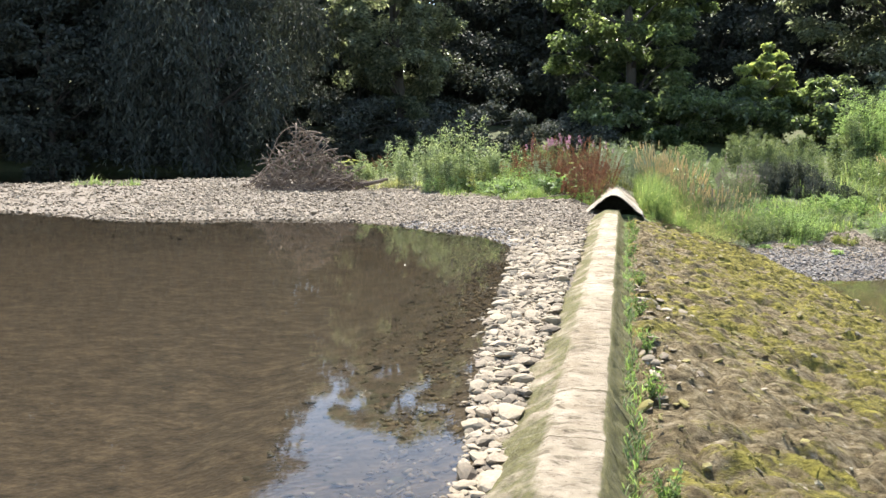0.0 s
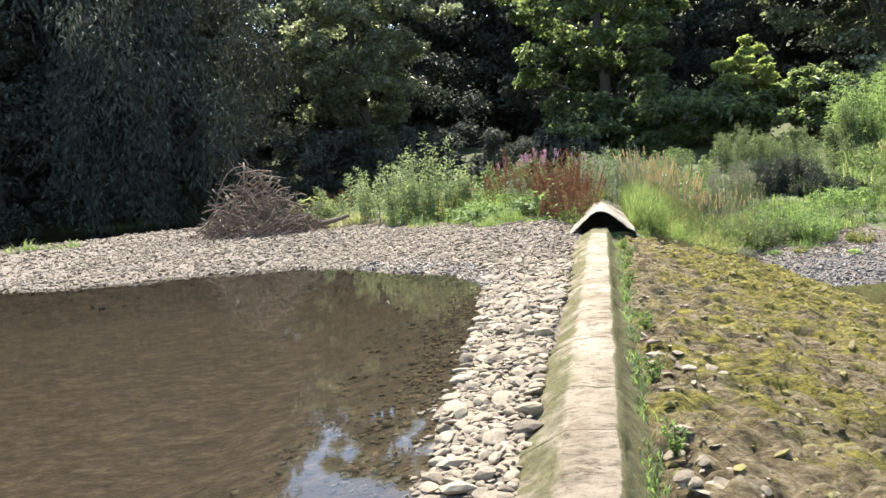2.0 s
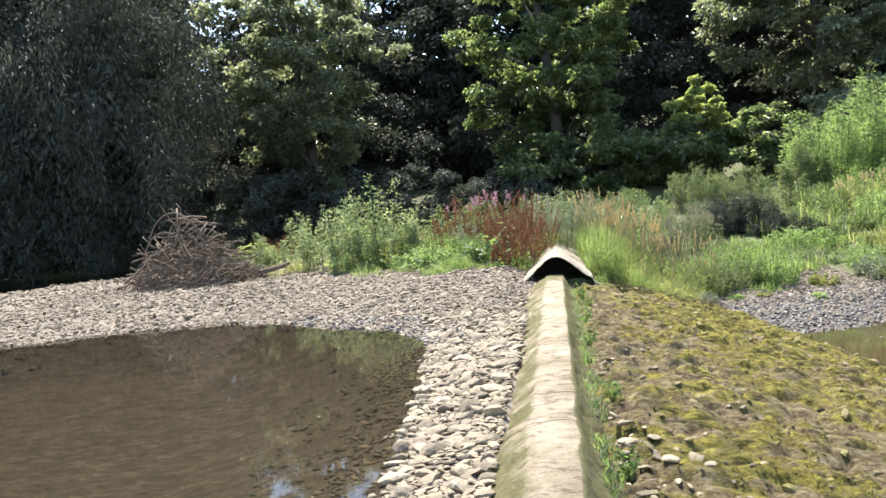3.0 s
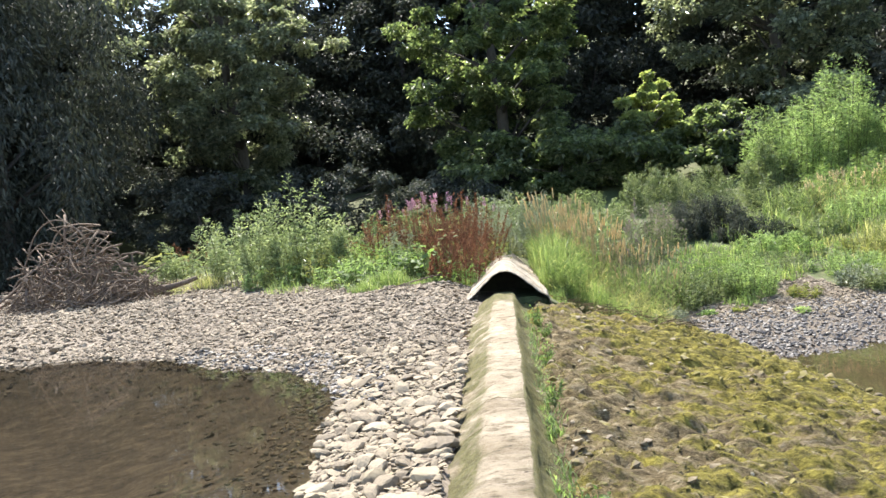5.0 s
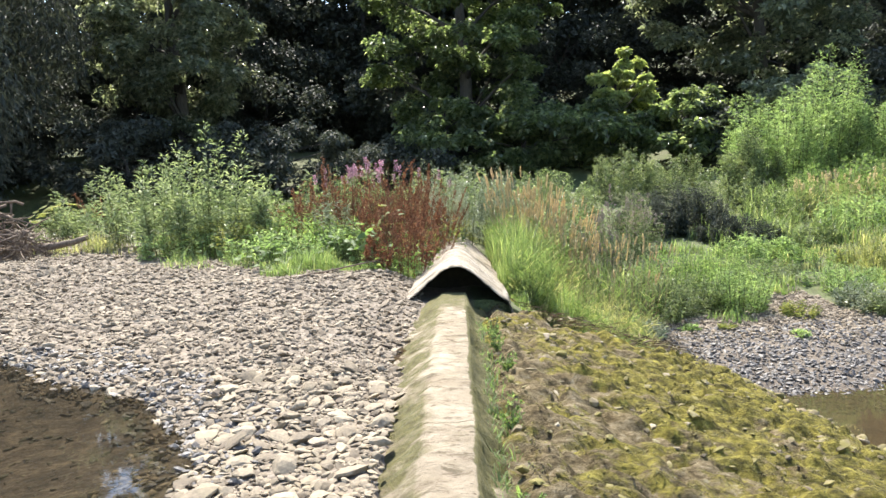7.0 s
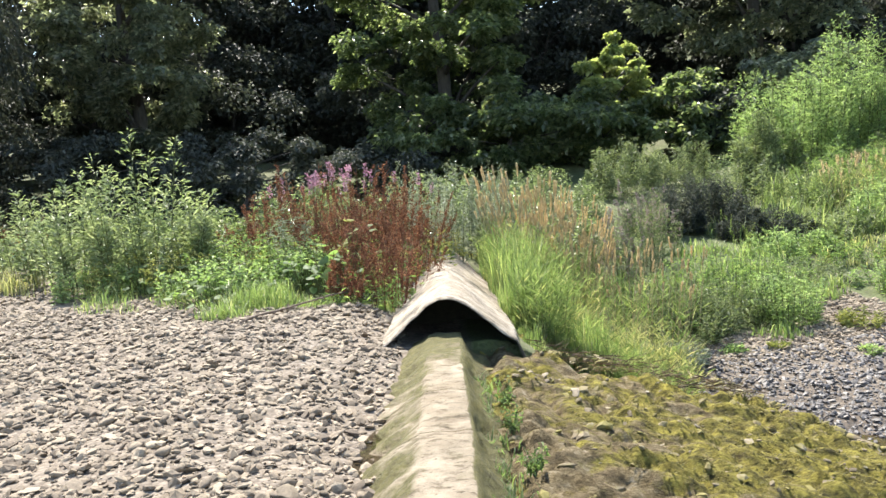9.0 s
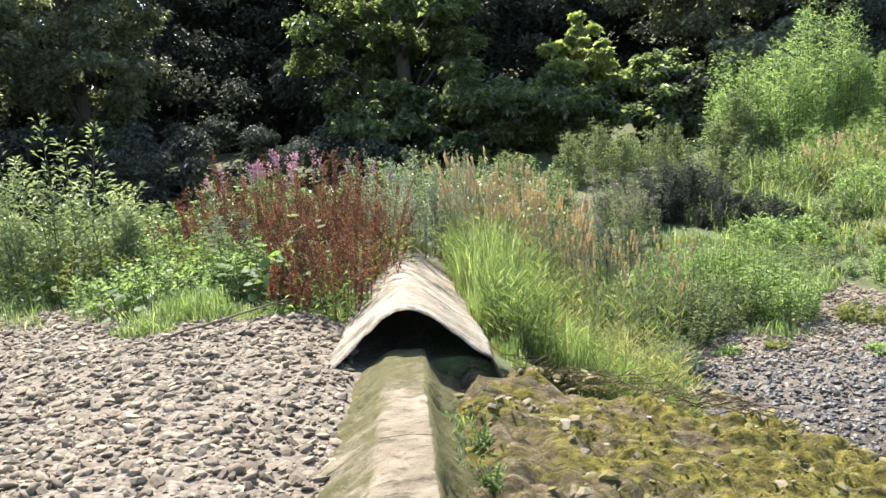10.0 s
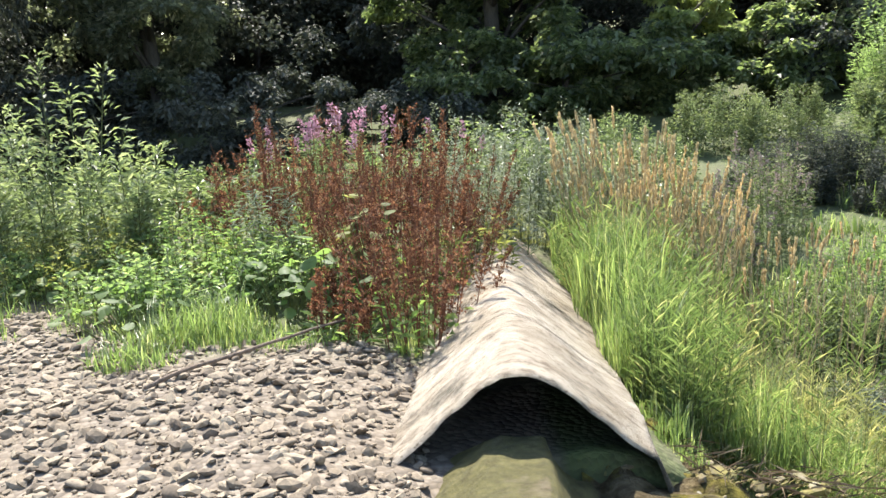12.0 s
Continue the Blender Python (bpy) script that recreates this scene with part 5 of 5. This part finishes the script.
def stones():
    def bar(n, x0, x1, y0, y1, lo, hi, fine, label, material, test, name="gravel", flat=(0.3, 0.65), sink=0.25):
        x, y = ground_points(n, x0, x1, y0, y1)
        z = land(x, y)
        keep = test(x, y, z)
        x, y, z = x[keep], y[keep], z[keep]
        s = Soup()
        size = lo + (hi - lo) * rng.uniform(0, 1, len(x)) ** 2.8
        scatter_stones(s, x, y, z, size, fine, flat, sink)
        tagged(part(name, s.mesh(name, material, fine == 2 or name == "bed_stones")), label, "gravel", kind="stuff")

    def dry(x, y, z):
        return (z > UP - 0.05) & (turf_at(x, y) < 0.35 + 0.3 * rng.uniform(size=len(x))) & (x < crest_x(y) - 0.38)

    bar(22000, -5.2, -0.2, 13.6, 21.5, 0.025, 0.13, 1, "rounded grey-brown river pebbles on the gravel bar", PEBBLE, dry, sink=0.36)
    bar(650, -3.6, -0.2, 14.5, 20.5, 0.07, 0.14, 2, "larger flat cobbles among pebbles", PEBBLE, dry, sink=0.36)
    bar(15000, -20, -4.8, 15.5, 29, 0.05, 0.17, 1, "grey-brown pebbles on the gravel bar", PEBBLE, lambda x, y, z: dry(x, y, z))
    bar(12000, -11, -4.6, 16.0, 23.5, 0.035, 0.13, 1, "grey-brown pebbles on the gravel bar", PEBBLE, dry, sink=0.34)
    bar(2600, -4, -1.0, 13, 16.5, 0.04, 0.12, 1, "damp dark pebbles at the water's edge", DARK_PEBBLE, lambda x, y, z: (np.abs(z - UP) < 0.07))
    bar(16000, -12, -0.9, 1.0, 17.2, 0.04, 0.16, 1, "brown algae-covered stones on the river bed", BED_STONE, lambda x, y, z: (z < UP - 0.04) & (z > UP - 0.27), "bed_stones", (0.12, 0.25), 0.6)
    bar(26000, 2.8, 9.5, 20.2, 25.5, 0.03, 0.11, 1, "dry grey-brown pebbles above the lower shore", PEBBLE, lambda x, y, z: (z > DOWN + 0.16 + 0.18 * fnoise(x * 1.5, y * 1.5, 97)) & (turf_at(x, y) < 0.5) & (x > toe_x(y) + 0.1))
    bar(16000, 2.8, 9.5, 18.8, 23.0, 0.03, 0.12, 1, "damp grey pebbles on the lower shore", DARK_PEBBLE, lambda x, y, z: (z > DOWN - 0.12) & (z < DOWN + 0.36) & (turf_at(x, y) < 0.5) & (x > toe_x(y) + 0.1))
    # rubble bank beside the crest: single stones near the walk, the rest joined
    bank = empty("rubble_bank", -0.9, 6, 0.45, "bank of loose pale angular stones against the weir crest", "rubble", kind="structure")
    shared = []
    for w in STONES_2:
        shared.append(Soup().add(w, STONE_F2).mesh("stone", RUBBLE, False))
    placed, grid = [], {}
    tries = 0
    while tries < 40000 and len(placed) < 2600:
        tries += 1
        y = rng.uniform(1.0, 15.2)
        edge = np.interp(y, [1, 4, 7.5, 10, 13.7, 15.2], [-0.60, -0.68, -0.97, -1.12, -1.42, -1.75])
        x = rng.uniform(edge, float(crest_x(y)) - 0.36)
        size = 0.055 + 0.14 * rng.uniform() ** 1.7
        ok = True
        for gx in (-1, 0, 1):
            for gy in (-1, 0, 1):
                for px, py, ps in grid.get((int(x // 0.3) + gx, int(y // 0.3) + gy), ()):
                    if (px - x) ** 2 + (py - y) ** 2 < (0.33 * (ps + size)) ** 2:
                        ok = False
        if ok:
            grid.setdefault((int(x // 0.3), int(y // 0.3)), []).append((x, y, size))
            placed.append((x, y, size))
    near = [p for p in placed if 2.5 < p[1] < 13 and p[2] > 0.09][:300]
    ids = set(near)
    rest = [p for p in placed if p not in ids]
    for x, y, size in near:
        z = float(land(x, y))
        ob = part("stone", shared[rng.integers(len(shared))], bank)
        ob.matrix_parent_inverse = bank.matrix_basis.inverted()
        ob.matrix_basis = pose(x, y, z + size * 0.05, rng.normal(0, 9), rng.normal(0, 9), rng.uniform(0, 360)) @ Matrix.Diagonal((size * rng.uniform(0.6, 0.82), size * rng.uniform(0.45, 0.62), size * rng.uniform(0.22, 0.38), 1))
    x, y, size = (np.array(q) for q in zip(*rest))
    s = Soup()
    scatter_stones(s, x, y, land(x, y), size * 1.2, 2, (0.22, 0.42), 0.32)
    tagged(part("rubble", s.mesh("rubble", RUBBLE_MANY, False)), "loose pale angular stones", "rubble", kind="stuff")
    x, y = ground_points(5500, -1.9, -0.3, 0.5, 15.5)
    keep = (x < crest_x(y) - 0.34) & (land(x, y) > UP - 0.12)
    x, y = x[keep], y[keep]
    s = Soup()
    scatter_stones(s, x, y, land(x, y), rng.uniform(0.025, 0.085, len(x)), 1, (0.25, 0.5), 0.3)
    tagged(part("rubble_chips", s.mesh("rubble_chips", RUBBLE_MANY, True)), "small pale stone chips between the rubble", "rubble", kind="stuff")
    # apron: half-buried mossed stones, and bare pale ones along the foot of the crest
    n = 2600
    y = rng.uniform(0, 19, n)
    x = crest_x(y) + 0.35 + (toe_x(y) - crest_x(y) - 0.4) * rng.uniform(0, 1, n)
    s = Soup()
    scatter_stones(s, x, y, apron_surface(x, y), 0.04 + 0.11 * rng.uniform(0, 1, n) ** 2.5, 1, (0.35, 0.6), 0.66)
    tagged(part("apron_stones", s.mesh("apron_stones", MOSS_STONE, False)), "half-buried mossy pitching stones", "stone", kind="stuff")
    n = 700
    y = rng.uniform(0, 18, n)
    clump = fnoise(y * 0.8, y * 0 + 3, 91, 2) > 0.45
    x = crest_x(y) + 0.36 + np.abs(rng.normal(0, 0.28, n)) + 0.1 * (y > 14)
    s = Soup()
    x, y = x[clump], y[clump]
    scatter_stones(s, x, y, apron_surface(x, y), 0.03 + 0.12 * rng.uniform(0, 1, len(x)) ** 2, 2, (0.22, 0.4), 0.42)
    tagged(part("pale_stones", s.mesh("pale_stones", RUBBLE_MANY, False)), "bare pale stones along the foot of the crest", "stone", kind="stuff")
    n = 160
    y = rng.uniform(12, 20, n)
    x = toe_x(y) + rng.normal(0.05, 0.15, n)
    s = Soup()
    scatter_stones(s, x, y, np.maximum(apron_z(x, y) - 0.1, DOWN - 0.05), rng.uniform(0.07, 0.24, n), 2, (0.3, 0.5), 0.4)
    tagged(part("toe_stones", s.mesh("toe_stones", MOSS_STONE, True)), "broken stones at the foot of the weir", "stone", kind="stuff")


stones()

# ---- moss and weeds on the apron ----
def apron_growth():
    n = 44000
    y = rng.uniform(1.5, 19.4, n)
    u = rng.uniform(0, 1, n)
    x = crest_x(y) + 0.4 + (toe_x(y) - crest_x(y) - 0.45) * u
    dens = fnoise(x * 2.6, y * 4.6, 21, 4) + 0.5 * (fnoise(x * 0.5, y * 0.5, 41) - 0.5) + 0.12 * step(0.1, 0.5, u)
    k = dens > 0.47
    x, y = x[k], y[k]
    lump = fnoise(x * 2.6, y * 4.6, 21, 4)
    z = apron_surface(x, y) - 0.008
    h = rng.uniform(0.010, 0.022, len(x))
    a = rng.uniform(0, 2 * np.pi, len(x))
    s = Soup()
    blades(s, np.stack([x, y, z], 1), h, np.stack([np.abs(np.cos(a)) * h * 1.6, np.sin(a) * h * 0.7], 1), rng.uniform(0.006, 0.014, len(x)))
    tagged(part("moss_tufts", s.mesh("moss_tufts", MOSS_BLADE)), "yellow-green cushions of moss", "moss", kind="stuff")
    # weeds in the gutter along the crest
    n = 3600
    y = rng.uniform(1.5, 17.8, n)
    k = fnoise(y * 1.5, y * 0 + 8, 95, 2) > 0.42
    y = y[k]
    x = crest_x(y) + 0.22 + np.abs(rng.normal(0, 0.07, len(y)))
    h = rng.uniform(0.04, 0.15, len(y))
    a = rng.uniform(0, 2 * np.pi, len(y))
    s = Soup()
    blades(s, np.stack([x, y, np.full(len(y), 0.43)], 1), h, np.stack([np.cos(a) * h * 0.6, np.sin(a) * h * 0.6], 1), rng.uniform(0.005, 0.012, len(y)))
    tagged(part("gutter_grass", s.mesh("gutter_grass", LEAF_BROAD)), "short weeds growing along the foot of the crest", "grass", kind="stuff")
    for y in (3.9, 5.6, 6.8, 8.3, 10.1, 12.4, 14.0, 15.6, 16.3, 16.9):
        x = float(crest_x(y)) + rng.uniform(0.34, 0.44)
        z = float(apron_z(x, y)) - 0.06
        ob = empty("crest_weed", x, y, z, "small leafy green weed in the crest's gutter", "weed", "crest weeds")
        m = 16
        a = rng.uniform(0, 2 * np.pi, m)
        tip = np.stack([np.cos(a) * 0.07, np.sin(a) * 0.07, rng.uniform(0.08, 0.22, m)], 1)
        s = Soup()
        rods(s, tip * 0.05, tip * np.array([0.3, 0.3, 0.6]), tip, 0.003, 0.0015)
        tagged(part("stem_bunch", s.mesh("stem_bunch", STEM_G), ob), kind="stuff")
        s = Soup()
        i = np.repeat(np.arange(m), 9)
        t = rng.uniform(0.3, 1, len(i))[:, None]
        leaves(s, tip[i] * t, rng.normal(size=(len(i), 3)) + np.array([0, 0, 0.5]), np.array([0, 0, 1.0]) + rng.normal(scale=0.4, size=(len(i), 3)), rng.uniform(0.02, 0.05, len(i)), rng.uniform(0.01, 0.02, len(i)))
        part("foliage", s.mesh("foliage", LEAF_BROAD), ob)


apron_growth()


def dead_litter():
    """Flattened dead stalks along the foot of the grass; their dark brown also stands for its shadow."""
    n = 320
    t = rng.uniform(0, 1, n)
    x = 0.95 + 2.1 * t + rng.normal(0, 0.08, n)
    y = np.interp(t, [0, 0.4, 0.75, 1], [19.1, 18.75, 18.7, 19.2]) + rng.normal(0, 0.14, n)
    z = np.maximum(land(x, y), np.where(x < toe_x(y) - 0.1, apron_surface(x, y), -9)) + rng.uniform(0.0, 0.06, n)
    a = rng.uniform(0, 2 * np.pi, n)
    L = rng.uniform(0.08, 0.34, n)
    s = Soup()
    leaves(s, np.stack([x, y, z], 1), np.stack([np.cos(a), np.sin(a), rng.normal(0.12, 0.2, n)], 1), rng.normal(size=(n, 3)) + np.array([0, 0, 1.0]), L, rng.uniform(0.005, 0.011, n), 0.05)
    tagged(part("dead_stalks", s.mesh("dead_stalks", LITTER)), "flattened brown dead grass stalks, darkened for the grass's shadow", "litter", kind="stuff")


dead_litter()

# ---- more growth on the upper bank ----
for cx, cy, rx, ry, n, h in ((13.2, 31.2, 1.8, 1.4, 2400, 0.8), (10.6, 31.6, 1.6, 1.0, 1800, 0.7), (14.0, 28.2, 1.6, 1.5, 2200, 0.65)):
    grass("bank_grass", (cx, cy, rx, ry), n, h, "uneven yellow-green grass on the sloping river bank", GRASS_Y, 0.018, 0.35, "bank grass")
for cx, cy, rx, ry, h, n, leaf in ((13.9, 31.6, 1.4, 1.0, 1.3, 64, LEAF_WILLOW), (14.4, 29.4, 1.3, 1.0, 1.1, 60, LEAF_BUSH), (11.9, 31.8, 1.2, 0.8, 1.2, 56, LEAF_WILLOW)):
    herb("tall_herb", cx, cy, rx, ry, h, n, "mixed leafy green herbs on the sloping bank", "herb", leaf, 60, 0.12, 0.032, (0.08, 1.0), 0.5, dome=0.45, hvar=0.45, group="bank herbs", lean=0.25, twigs=0.15)
